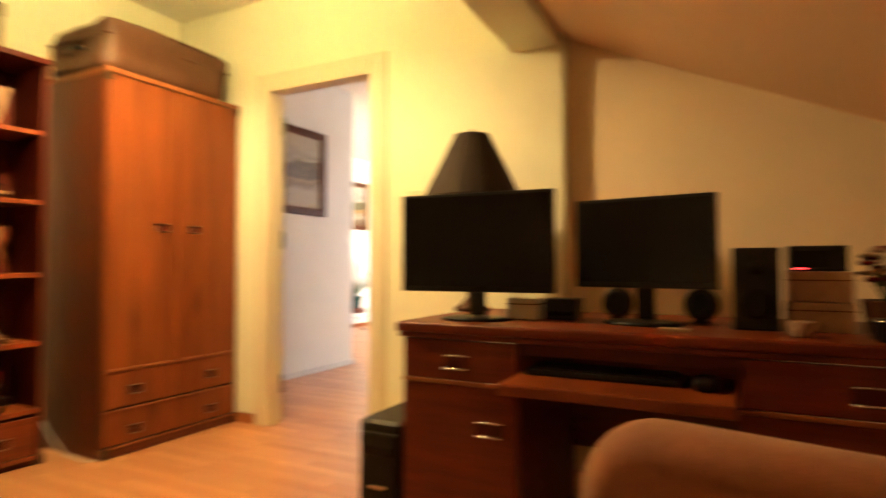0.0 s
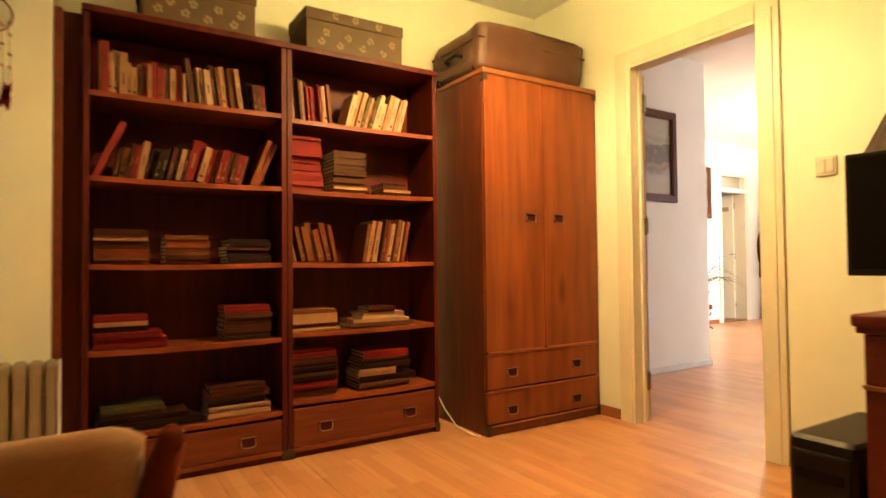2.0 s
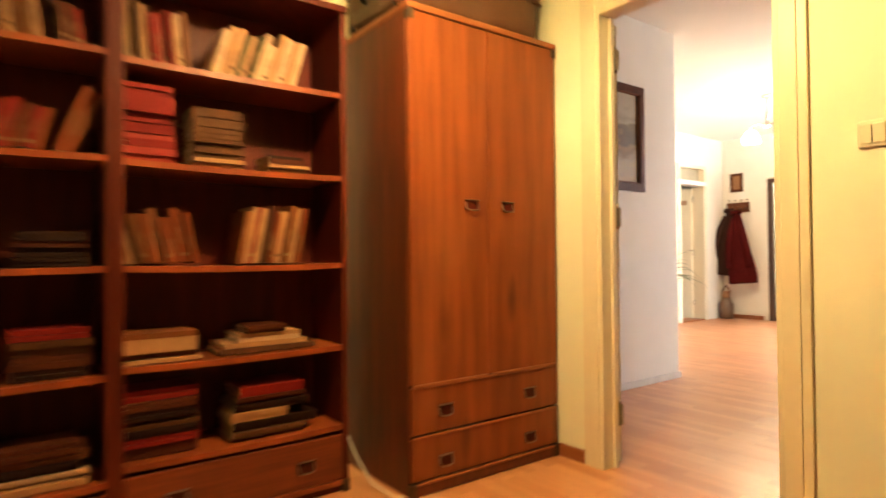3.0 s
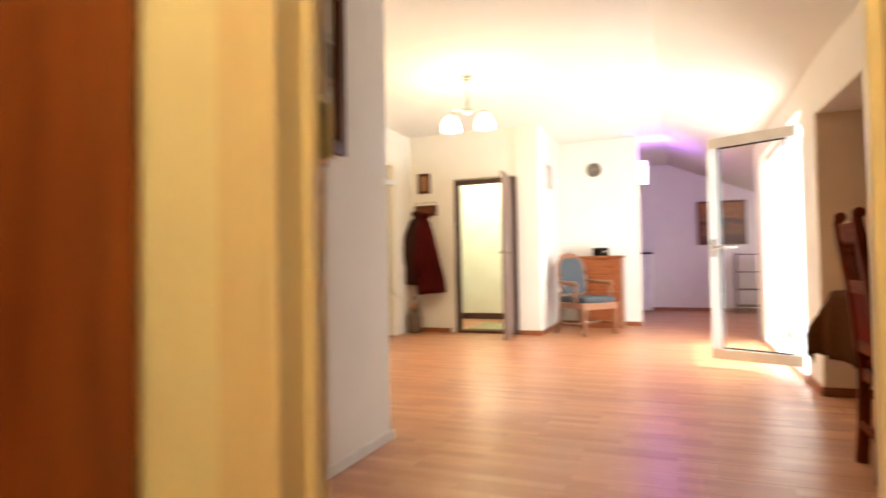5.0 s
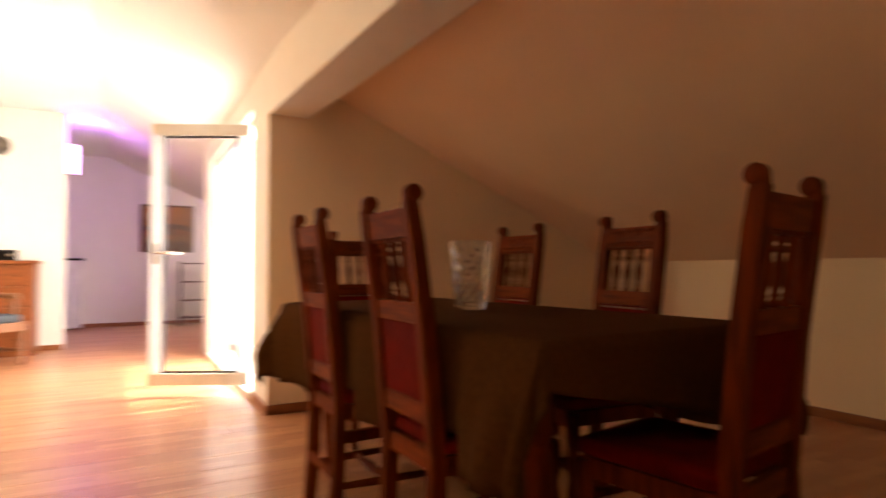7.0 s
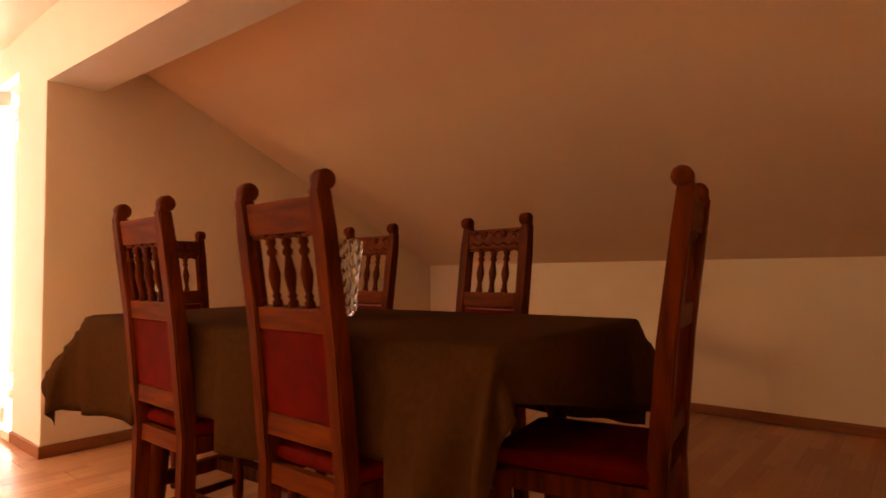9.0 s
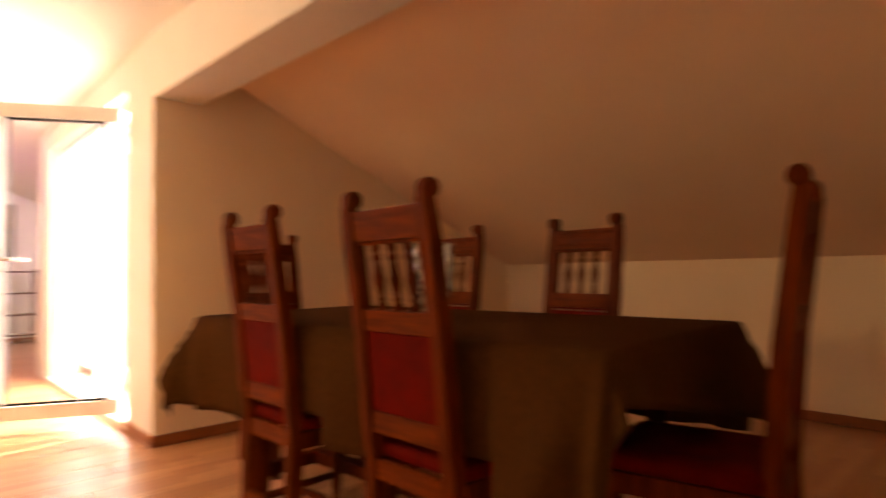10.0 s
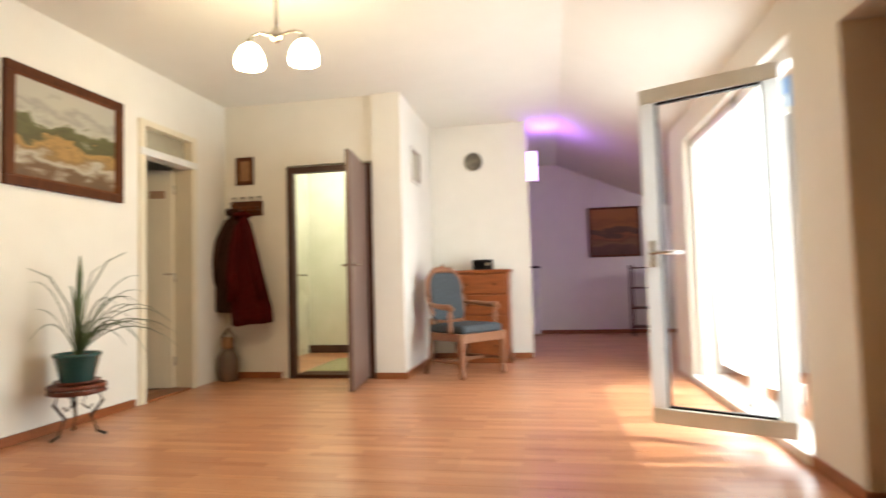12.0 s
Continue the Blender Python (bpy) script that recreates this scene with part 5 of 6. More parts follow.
for cx, cy, a in ((-1.090, 5.643, -90), (-0.068, 5.146, 86), (-0.107, 5.835, 90), (-0.488, 4.306, 10), (-0.56, 6.66, 180)):
    copy_thing(first, pose(cx, cy, 0, 0, 0, a))


def dining_table():
    x0, x1, y0, y1, h = TABLE
    t = thing("dining_table", TABLE_AT, "long dark oak dining table under a brown cloth", "table")
    w, l = (x1 - x0) / 2, (y1 - y0) / 2
    part("tabletop", box(-w + 0.004, w - 0.004, -l + 0.004, l - 0.004, h - 0.04, h - 0.004, 0.006), OAK, t)
    part("apron", join(join(box(-w + 0.12, -w + 0.14, -l + 0.16, l - 0.16, h - 0.12, h - 0.04), box(w - 0.14, w - 0.12, -l + 0.16, l - 0.16, h - 0.12, h - 0.04)), join(box(-w + 0.14, w - 0.14, -l + 0.16, -l + 0.18, h - 0.12, h - 0.04), box(-w + 0.14, w - 0.14, l - 0.18, l - 0.16, h - 0.12, h - 0.04))), OAK, t)
    for sx in (-1, 1):
        for sy in (-1, 1):
            part("leg", moved(lathe([(0.035, 0), (0.045, 0.03), (0.03, 0.06), (0.036, 0.12), (0.05, 0.30), (0.042, 0.42), (0.028, 0.46), (0.045, 0.50), (0.045, h - 0.04)], 16), Matrix.Translation((sx * (w - 0.16), sy * (l - 0.2), 0))), OAK, t)
    part("stretcher", box(-0.03, 0.03, -l + 0.2, l - 0.2, 0.12, 0.17, 0.006), OAK, t)
    for sy in (-1, 1):
        part("end_stretcher", box(-w + 0.16, w - 0.16, sy * (l - 0.2) - 0.02, sy * (l - 0.2) + 0.02, 0.12, 0.17, 0.005), OAK, t)


dining_table()


def tablecloth():
    """A heavy cloth over the table, its overhang falling in folds, the corners longest."""
    x0, x1, y0, y1, h = TABLE
    over_x, over_y = 0.34, 0.27
    step = 0.03
    w, l = (x1 - x0) / 2, (y1 - y0) / 2
    nx, ny = int((2 * w + 2 * over_x) / step), int((2 * l + 2 * over_y) / step)
    bm = bmesh.new()
    grid = []
    for j in range(ny + 1):
        row = []
        for i in range(nx + 1):
            u = -w - over_x + (2 * w + 2 * over_x) * i / nx
            v = -l - over_y + (2 * l + 2 * over_y) * j / ny
            du, dv = max(0, abs(u) - w), max(0, abs(v) - l)
            su, sv = (1 if u > 0 else -1), (1 if v > 0 else -1)
            # the cloth lies askew: its south hem runs down from west to east
            if sv > 0:
                dv *= 0.80
            else:
                dv *= 0.38 + 0.66 * max(0, min(1, (u + w) / (2 * w)))
            if su > 0 and sv < 0 and dv > 0:
                du *= 0.45
            px, py = max(-w, min(w, u)), max(-l, min(l, v))
            fine = 0.0015 * noise.noise(Vector((u * 3, v * 3, 0)))
            if du == 0 and dv == 0:
                p = Vector((px, py, h + 0.001 + fine))
            elif du > 0 and dv > 0:
                r = math.hypot(du, dv)
                a = math.atan2(dv, du)
                # the corner hangs as a cone with one deep fold on each side
                bell = (0.05 if su > 0 and sv < 0 else 0.11) * min(1, r / 0.25) * abs(math.sin(2 * a)) ** 0.7 + 0.03 * min(1, r / 0.2)
                fold = 0.034 * math.sin(a * 8) * min(1, r / 0.2)
                p = Vector((px + su * (bell + fold) * math.cos(a), py + sv * (bell + fold) * math.sin(a), h - 0.97 * r))
            else:
                d = du + dv
                along = v if du > 0 else u
                wave = 0.024 * math.sin(along * 9 + (1.3 if du > 0 else 0.2) * su * sv) + 0.012 * noise.noise(Vector((along * 3.1, 4.2 if du > 0 else 9.1, su + 2 * sv)))
                outw = min(d, 0.02) * 0.5 + max(0.004, 0.012 + wave) * min(1, d / 0.18)
                end = (l - abs(v)) if du > 0 else (w - abs(u))
                outw += 0.035 * min(1, d / 0.2) * math.exp(-end / 0.12)
                outw += 0.040 * min(1, d / 0.25) * math.exp(-((end - 0.05 - 0.25 * d) / 0.045) ** 2)
                if du > 0 and any(abs(v - s) < 0.20 for s in ((-0.42, 0.25) if su < 0 else (-0.19, 0.50))):
                    outw = min(outw, 0.012)
                p = Vector((px + (su * outw if du > 0 else 0), py + (sv * outw if dv > 0 else 0), h - d + 0.004))
            # over a pushed-in seat the hem lies folded on the leather
            seats = (-0.42, 0.25) if su < 0 else (-0.19, 0.50)
            on_seat = du > 0 and dv == 0 and any(abs(v - s) < 0.21 for s in seats)
            if on_seat and p.z < 0.487:
                fall = 0.487 - p.z
                p = Vector((p.x - (su * fall if du > 0 else 0), p.y - (sv * fall if dv > 0 else 0), 0.487 + 0.002 * math.sin(along * 30)))
            row.append(bm.verts.new(p))
        grid.append(row)
    for j in range(ny):
        for i in range(nx):
            bm.faces.new((grid[j][i], grid[j][i + 1], grid[j + 1][i + 1], grid[j + 1][i]))
    ob = solid("tablecloth", bm, CLOTH, "plain dark brown cloth hanging in folds over the table", "tablecloth", m=TABLE_AT, smooth=True)
    md = ob.modifiers.new("thickness", 'SOLIDIFY')
    md.thickness, md.offset = 0.003, 1


tablecloth()


def vase():
    bm = bmesh.new()
    n = 24
    prof = [(0.052, 0), (0.056, 0.006)] + [(0.056 + 0.026 * k / 10, 0.02 + 0.024 * k) for k in range(11)] + [(0.074, 0.262), (0.052, 0.03)]
    rings = []
    for i, (r, z) in enumerate(prof):
        rings.append([bm.verts.new(((r + (0.004 if 1 < i < 12 and (k + i) % 2 else 0)) * math.cos(2 * math.pi * k / n), (r + (0.004 if 1 < i < 12 and (k + i) % 2 else 0)) * math.sin(2 * math.pi * k / n), z)) for k in range(n)])
    for a, b in zip(rings, rings[1:]):
        for k in range(n):
            bm.faces.new((a[k], a[(k + 1) % n], b[(k + 1) % n], b[k]))
    bm.faces.new(rings[0][::-1])
    bm.faces.new(rings[-1])
    solid("vase", bm, CRYSTAL, "tall cut-glass vase standing on the tablecloth", "vase", m=pose(-0.60, 5.39, 0.7575))


vase()


# ---- hall ----
def painting_material(name, sky_c, mid, low, glint, sc, seed, hill):
    """A landscape in soft bands of brushwork."""
    m = bpy.data.materials.new(name)
    m.use_nodes = True
    nt = m.node_tree
    b = nt.nodes["Principled BSDF"]
    co = nt.nodes.new("ShaderNodeTexCoord")
    n = nt.nodes.new("ShaderNodeTexNoise")
    n.inputs["Scale"].default_value = sc
    n.inputs["Detail"].default_value = 6
    mp = nt.nodes.new("ShaderNodeMapping")
    mp.inputs["Location"].default_value = (seed, seed, 0)
    mp.inputs["Scale"].default_value = (1, 1, 2.2)
    nt.links.new(co.outputs["Object"], mp.inputs[0])
    nt.links.new(mp.outputs[0], n.inputs[0])
    sep = nt.nodes.new("ShaderNodeSeparateXYZ")
    nt.links.new(co.outputs["Object"], sep.inputs[0])
    ma = nt.nodes.new("ShaderNodeMath")
    ma.operation = 'MULTIPLY_ADD'
    ma.inputs[1].default_value = 0.45
    nt.links.new(n.outputs[0], ma.inputs[0])
    nt.links.new(sep.outputs[2], ma.inputs[2])
    ramp = nt.nodes.new("ShaderNodeValToRGB")
    el = ramp.color_ramp.elements
    el[0].position, el[0].color = 0.0, (*low, 1)
    el[1].position, el[1].color = 0.78, (*sky_c, 1)
    for p, c in ((0.14, tuple(v * 1.5 for v in low)), (0.24, glint), (0.32, mid), (0.40, tuple(v * 1.7 for v in mid)), (0.455, hill), (0.555, tuple(v * 1.5 for v in hill)), (0.60, sky_c), (0.68, tuple(v * 0.72 for v in sky_c))):
        e = el.new(p)
        e.color = (*c, 1)
    mr = nt.nodes.new("ShaderNodeMapRange")
    mr.inputs[1].default_value, mr.inputs[2].default_value = -0.15, 0.62
    nt.links.new(ma.outputs[0], mr.inputs[0])
    nt.links.new(mr.outputs[0], ramp.inputs[0])
    nt.links.new(ramp.outputs[0], b.inputs["Base Color"])
    b.inputs["Roughness"].default_value = 0.5
    bp = nt.nodes.new("ShaderNodeBump")
    bp.inputs["Strength"].default_value = 0.2
    nt.links.new(n.outputs[0], bp.inputs["Height"])
    nt.links.new(bp.outputs[0], b.inputs["Normal"])
    return m


LAND1 = painting_material("landscape_paint", (0.40, 0.37, 0.30), (0.20, 0.115, 0.03), (0.085, 0.045, 0.016), (0.40, 0.36, 0.28), 5.0, 1.0, (0.065, 0.060, 0.016))
LAND2 = painting_material("grey_landscape_paint", (0.36, 0.30, 0.21), (0.17, 0.105, 0.045), (0.27, 0.19, 0.09), (0.34, 0.27, 0.17), 4.0, 3.0, (0.10, 0.065, 0.03))
LAND3 = painting_material("dark_landscape_paint", (0.30, 0.11, 0.025), (0.15, 0.05, 0.016), (0.07, 0.026, 0.016), (0.2, 0.1, 0.04), 3.0, 6.0, (0.07, 0.03, 0.012))


def framed(name, m, w, h, border, depth, canvas, mat, label):
    """A framed picture: along x and z from its lower left corner, facing -y."""
    t = thing(name, m, label, "picture")
    for a in ((0, w, 0, border), (0, w, h - border, h), (0, border, border, h - border), (w - border, w, border, h - border)):
        bar = part("frame_bar", box(a[0], a[1], -depth, 0, a[2], a[3], 0.006), mat, t)
    bm = bmesh.new()
    b = border
    for a in ((b - 0.004, w - b + 0.004, b - 0.004, b + 0.012), (b - 0.004, w - b + 0.004, h - b - 0.012, h - b + 0.004), (b - 0.004, b + 0.012, b + 0.012, h - b - 0.012), (w - b - 0.012, w - b + 0.004, b + 0.012, h - b - 0.012)):
        box(a[0], a[1], -depth * 0.8, -depth * 0.3, a[2], a[3], 0.003, bm=bm)
    part("inner_slip", bm, BOOK_MATS["tan"], t)
    cv = part("canvas", box(-w / 2 + b, w / 2 - b, -depth * 0.4, -0.002, -h / 2 + b, h / 2 - b), canvas, t)
    cv.location = (w / 2, 0, h / 2)
    return t


framed("painting", pose(-3.30, 4.062, 1.432, 0, 0, 90), 0.895, 0.772, 0.055, 0.035, LAND2, DARK_WOOD, "landscape painting in a dark brown wooden frame")
framed("painting", pose(XH, 7.60, 1.56, 0, 0, 90), 0.985, 0.765, 0.06, 0.035, LAND1, DARK_WOOD, "river landscape painting in a brown wooden frame")


def plant():
    """Pot of long arching leaves on a small iron stand with a carved top."""
    base = thing("plant_stand", pose(-5.08, 7.90, 0), "small iron plant stand with a reddish wooden top", "plant stand")
    part("top_board", moved(lathe([(0.15, 0.30), (0.165, 0.305), (0.165, 0.325), (0.15, 0.33)], 24), Matrix.Identity(4)), PINE_DK, base)
    part("rim_scallops", moved(lathe([(0.155, 0.27), (0.17, 0.28), (0.16, 0.30)], 12, caps=False), Matrix.Identity(4)), PINE_DK, base)
    for k in range(3):
        a = radians(120 * k + 20)
        c, s = math.cos(a), math.sin(a)
        part("leg", tube([(0.11 * c, 0.11 * s, 0.30), (0.15 * c, 0.15 * s, 0.22), (0.08 * c, 0.08 * s, 0.13), (0.12 * c, 0.12 * s, 0.03), (0.17 * c, 0.17 * s, 0.012)], 0.010, 8), IRON, base)
        part("scroll", tube([(0.11 * c, 0.11 * s, 0.28), (0.05 * c, 0.05 * s, 0.25), (0.03 * c, 0.03 * s, 0.2), (0.07 * c, 0.07 * s, 0.17), (0.09 * c, 0.09 * s, 0.2)], 0.006, 6), IRON, base)
    t = thing("potted_plant", pose(-5.08, 7.90, 0.33), "house plant with long arching leaves in a teal glazed pot", "plant")
    part("saucer", lathe([(0.10, 0), (0.125, 0.006), (0.13, 0.022), (0.12, 0.02), (0.09, 0.008)], 24), PINE_DK, t)
    part("pot", lathe([(0.085, 0.008), (0.095, 0.02), (0.125, 0.165), (0.135, 0.17), (0.135, 0.19), (0.12, 0.188), (0.115, 0.17)], 28), TEAL, t)
    part("soil", lathe([(0.11, 0.165), (0.116, 0.172), (0.05, 0.18)], 20), SOIL, t)
    r = random.Random(5)
    spikes = [(radians(r.uniform(0, 360)), r.uniform(0.45, 0.86), r.uniform(0.40, 1.0)) for _ in range(26)]
    for i, (a, ln, arch) in enumerate(spikes):
        c, s = math.cos(a), math.sin(a)
        if c * ln * arch < -0.18:
            c, s = abs(c), s
        wd = r.uniform(0.004, 0.009)
        bm = bmesh.new()
        rows = []
        for k in range(9):
            f = k / 8
            out = 0.02 + ln * arch * (f ** 1.3)
            z = 0.175 + ln * (1.15 - 0.5 * arch) * (f - arch * 0.95 * f * f * f)
            w = wd * (1 - f ** 2.2) + 0.0008
            rows.append((bm.verts.new((c * out - s * w, s * out + c * w, z + 0.004 * math.sin(f * 3))), bm.verts.new((c * out, s * out, z - w * 0.35)), bm.verts.new((c * out + s * w, s * out - c * w, z + 0.004 * math.sin(f * 3)))))
        for p, q in zip(rows, rows[1:]):
            bm.faces.new((p[0], p[1], q[1], q[0]))
            bm.faces.new((p[1], p[2], q[2], q[1]))
        ob = part("leaf", bm, LEAF, t, smooth=True)
    for a, ln in ((0.3, 0.95), (-1.7, 0.8), (1.9, 0.85)):
        c, s = 0.28 * math.cos(a), 0.32 * math.sin(a)
        part("flower_stalk", tube([(0, 0, 0.17), (c * 0.2, s * 0.2, 0.17 + ln * 0.4), (c * 0.6, s * 0.6, 0.17 + ln * 0.62), (c, s, 0.17 + ln * 0.68)], [0.006, 0.005, 0.004, 0.002], 6), LEAF, t)
    part("upright_spear", tube([(0, 0.0, 0.17), (0.004, 0.004, 0.50), (0.006, 0.01, 0.68), (0.006, 0.012, 0.80)], [0.012, 0.02, 0.016, 0.003], 8), LEAF, t)


plant()


# side doorway with a fanlight and its open door
def side_door():
    t = thing("door_2", pose(XH, 8.80, 0), "cream side door standing open under a small fanlight", "door", kind="structure")
    for a, b in ((-0.02, 0.05), (0.67, 0.74)):
        part("jamb", box(-0.21, 0.022, a, b, 0, 2.28, 0.004), TRIM, t)
    part("head", box(-0.21, 0.022, 0.05, 0.67, 2.23, 2.28, 0.004), TRIM, t)
    part("transom_bar", box(-0.10, 0.035, -0.02, 0.74, 1.985, 2.045, 0.005), PVC, t)
    pane = part("fanlight_pane", box(-0.07, -0.066, 0.05, 0.67, 2.045, 2.23), FROSTED, t)
    part("threshold", box(-0.2, 0.01, 0.05, 0.67, 0, 0.014, 0.003), SKIRT, t)
    leaf = part("leaf", moved(box(0, 0.60, -0.02, 0.02, 0.015, 1.98, 0.003), pose(-0.17, 0.655, 0, 0, 0, 196)), TRIM, t)
    part("leaf_note", moved(box(0.06, 0.20, 0.02, 0.0215, 1.72, 1.79), pose(-0.17, 0.655, 0, 0, 0, 196)), BOOK_MATS["white"], leaf, "small paper note")
    part("handle", tube([(-0.14, 0.55, 1.03), (-0.14, 0.50, 1.03), (-0.07, 0.48, 1.03)], 0.009), CHROME, leaf)
    for hz in (0.25, 1.0, 1.8):
        part("hinge", moved(lathe([(0.008, -0.04), (0.008, 0.04)], 10), Matrix.Translation((-0.155, 0.66, hz))), CHROME, t)


side_door()


def bath_door():
    t = thing("door_3", pose(0, 0, 0), "brown bathroom door standing open in a dark frame", "door", kind="structure")
    for a, b in ((-4.67, -4.60), (-3.87, -3.80)):
        part("jamb", box(a, b, 10.03, 10.10, 0, 2.06, 0.004), BROWN_FRAME, t)
    part("head", box(-4.60, -3.87, 10.03, 10.10, 2.0, 2.06, 0.004), BROWN_FRAME, t)
    part("threshold", box(-4.60, -3.87, 10.04, 10.25, 0, 0.035, 0.006), BOOK_MATS["grey"], t)
    m = pose(-3.865, 10.02, 0, 0, 0, 277)
    leaf = part("leaf", moved(box(0, 0.74, -0.02, 0.02, 0.02, 2.03, 0.003), m), BROWN_DOOR, t)
    part("note", moved(box(0.56, 0.66, -0.022, -0.02, 1.10, 1.22), m), BOOK_MATS["grey"], leaf, "grey paper note")
    for s in (-1, 1):
        part("handle_plate", moved(box(0.665, 0.70, min(s * 0.02, s * 0.027), max(s * 0.02, s * 0.027), 0.92, 1.14, 0.002), m), CHROME, leaf)
        part("lever", moved(tube([(0.68, s * 0.02, 1.06), (0.68, s * 0.065, 1.06), (0.58, s * 0.068, 1.06)], 0.009), m), CHROME, leaf)


bath_door()
solid("towel_rail", join(tube([(-5.29, 11.2, 1.02), (-5.22, 11.2, 1.02), (-5.22, 11.75, 1.02), (-5.29, 11.75, 1.02)], 0.010), bmesh.new()), CHROME, "chrome towel rail on the bathroom wall", "towel rail")
solid("bath_mat", soft_box(0.70, 0.95, 0.03, 0.012, 0.004, 4), material("striped_mat", (0.50, 0.47, 0.27), 0.95, (0.25, 0.23, 0.14), 3, (0.2, 14, 1), bump=0.6, bump_scale=120), "striped yellowish bath mat on the bathroom floor", "bath mat", m=pose(-4.28, 10.80, 0.001), smooth=True)
solid("bath_plinth", box(-5.3, -3.72, 11.97, 12.0, 0, 0.10, 0.004), BROWN_FRAME, "dark brown tile plinth of the bathroom", "plinth", kind="structure")
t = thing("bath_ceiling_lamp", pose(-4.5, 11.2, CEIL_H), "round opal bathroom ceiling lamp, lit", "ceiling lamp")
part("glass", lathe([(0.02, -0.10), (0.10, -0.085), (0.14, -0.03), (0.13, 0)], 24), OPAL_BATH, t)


def coat_rack():
    t = thing("coat_rack", pose(-5.10, 10.05, 1.60), "carved dark wooden coat rack with metal hooks", "coat rack")
    part("board", box(-0.17, 0.17, -0.022, 0, 0, 0.15, 0.006), DARK_WOOD, t)
    part("carved_inlay", box(-0.13, 0.13, -0.028, -0.022, 0.04, 0.10, 0.003), BOOK_MATS["tan"], t)
    for k in range(4):
        x = -0.135 + k * 0.09
        part("hook", tube([(x, -0.02, 0.06), (x, -0.06, 0.05), (x, -0.075, 0.085)], 0.006), IRON, t)
        part("knob", moved(lathe([(0.004, 0), (0.014, 0.012), (0.004, 0.024)], 10), Matrix.Translation((x, -0.012, 0.175))), IRON, t)
        part("knob_pin", tube([(x, -0.012, 0.15), (x, -0.012, 0.18)], 0.003, 6), IRON, t)


coat_rack()


def coat(m, w, h, depth, mat, label, seed):
    """A coat hanging from its collar, widening in folds to the hem."""
    t = thing("coat", m, label, "coat", "coats on the rack")
    bm = bmesh.new()
    n, k = 28, 16
    rings = []
    for j in range(k + 1):
        f = j / k
        width = 0.035 + (w / 2 - 0.035) * min(1, (f * 1.15) ** 0.8)
        dp = 0.03 + (depth / 2 - 0.03) * min(1, f * 2.2)
        ring = []
        for i in range(n):
            a = 2 * math.pi * i / n
            fold = 1 + 0.10 * f * math.sin(a * 7 + seed) + 0.05 * noise.noise(Vector((math.cos(a) * 2, math.sin(a) * 2, f * 3 + seed)))
            ring.append(bm.verts.new((width * math.cos(a) * fold, dp * math.sin(a) * fold, -h * f + 0.012 * f * math.sin(a * 5 + seed))))
        rings.append(ring)
    for a, b in zip(rings, rings[1:]):
        for i in range(n):
            bm.faces.new((a[i], a[(i + 1) % n], b[(i + 1) % n], b[i]))
    bm.faces.new(rings[0][::-1])
    bm.faces.new(rings[-1])
    part("body", bm, mat, t, smooth=True)
    for s in (-1, 1):
        part("sleeve", tube([(s * w * 0.12, -0.02, -h * 0.10), (s * w * 0.22, -depth * 0.35, -h * 0.3), (s * w * 0.33, -depth * 0.42, -h * 0.55), (s * w * 0.38, -depth * 0.40, -h * 0.78)], [0.035, 0.05, 0.052, 0.046], 12), mat, t)
    part("collar", tube([(-0.07, 0.0, -0.03), (-0.045, -0.05, 0.0), (0, -0.06, -0.012), (0.045, -0.05, 0.0), (0.07, 0.0, -0.03)], 0.024, 8), mat, t)


coat(pose(-5.17, 9.93, 1.64, 0, 5, 0), 0.40, 0.98, 0.17, DARKCOAT, "dark brown coat hanging from the rack", 1.0)
coat(pose(-5.04, 9.86, 1.60, 0, -5, 0), 0.40, 1.06, 0.19, MAROON, "maroon coat hanging from the rack", 2.6)
framed("picture", pose(-5.215, 10.05, 1.915), 0.19, 0.28, 0.028, 0.02, BOOK_MATS["cream"], DARK_WOOD, "small framed print above the coat rack")
t = thing("floor_vase", pose(-5.22, 9.88, 0), "brown stoneware jar with a handle and dried stalks", "jar")
part("jar", lathe([(0.07, 0), (0.085, 0.01), (0.105, 0.12), (0.10, 0.22), (0.07, 0.28), (0.06, 0.30), (0.068, 0.31), (0.05, 0.30)], 24), material("stoneware", (0.14, 0.085, 0.05), 0.35, (0.09, 0.055, 0.035), 6, second=(0.2, 0.13, 0.08), second_amount=0.5), t)
part("basket_handle", tube([(-0.05, 0, 0.30), (-0.06, 0, 0.42), (0, 0, 0.50), (0.06, 0, 0.42), (0.05, 0, 0.30)], 0.012, 8), BOOK_MATS["tan"], t)
part("dried_bouquet", soft_box(0.10, 0.10, 0.12, 0.045, 0.03, 8), BOOK_MATS["cream"], t, smooth=True).location = (0, 0, 0.30)


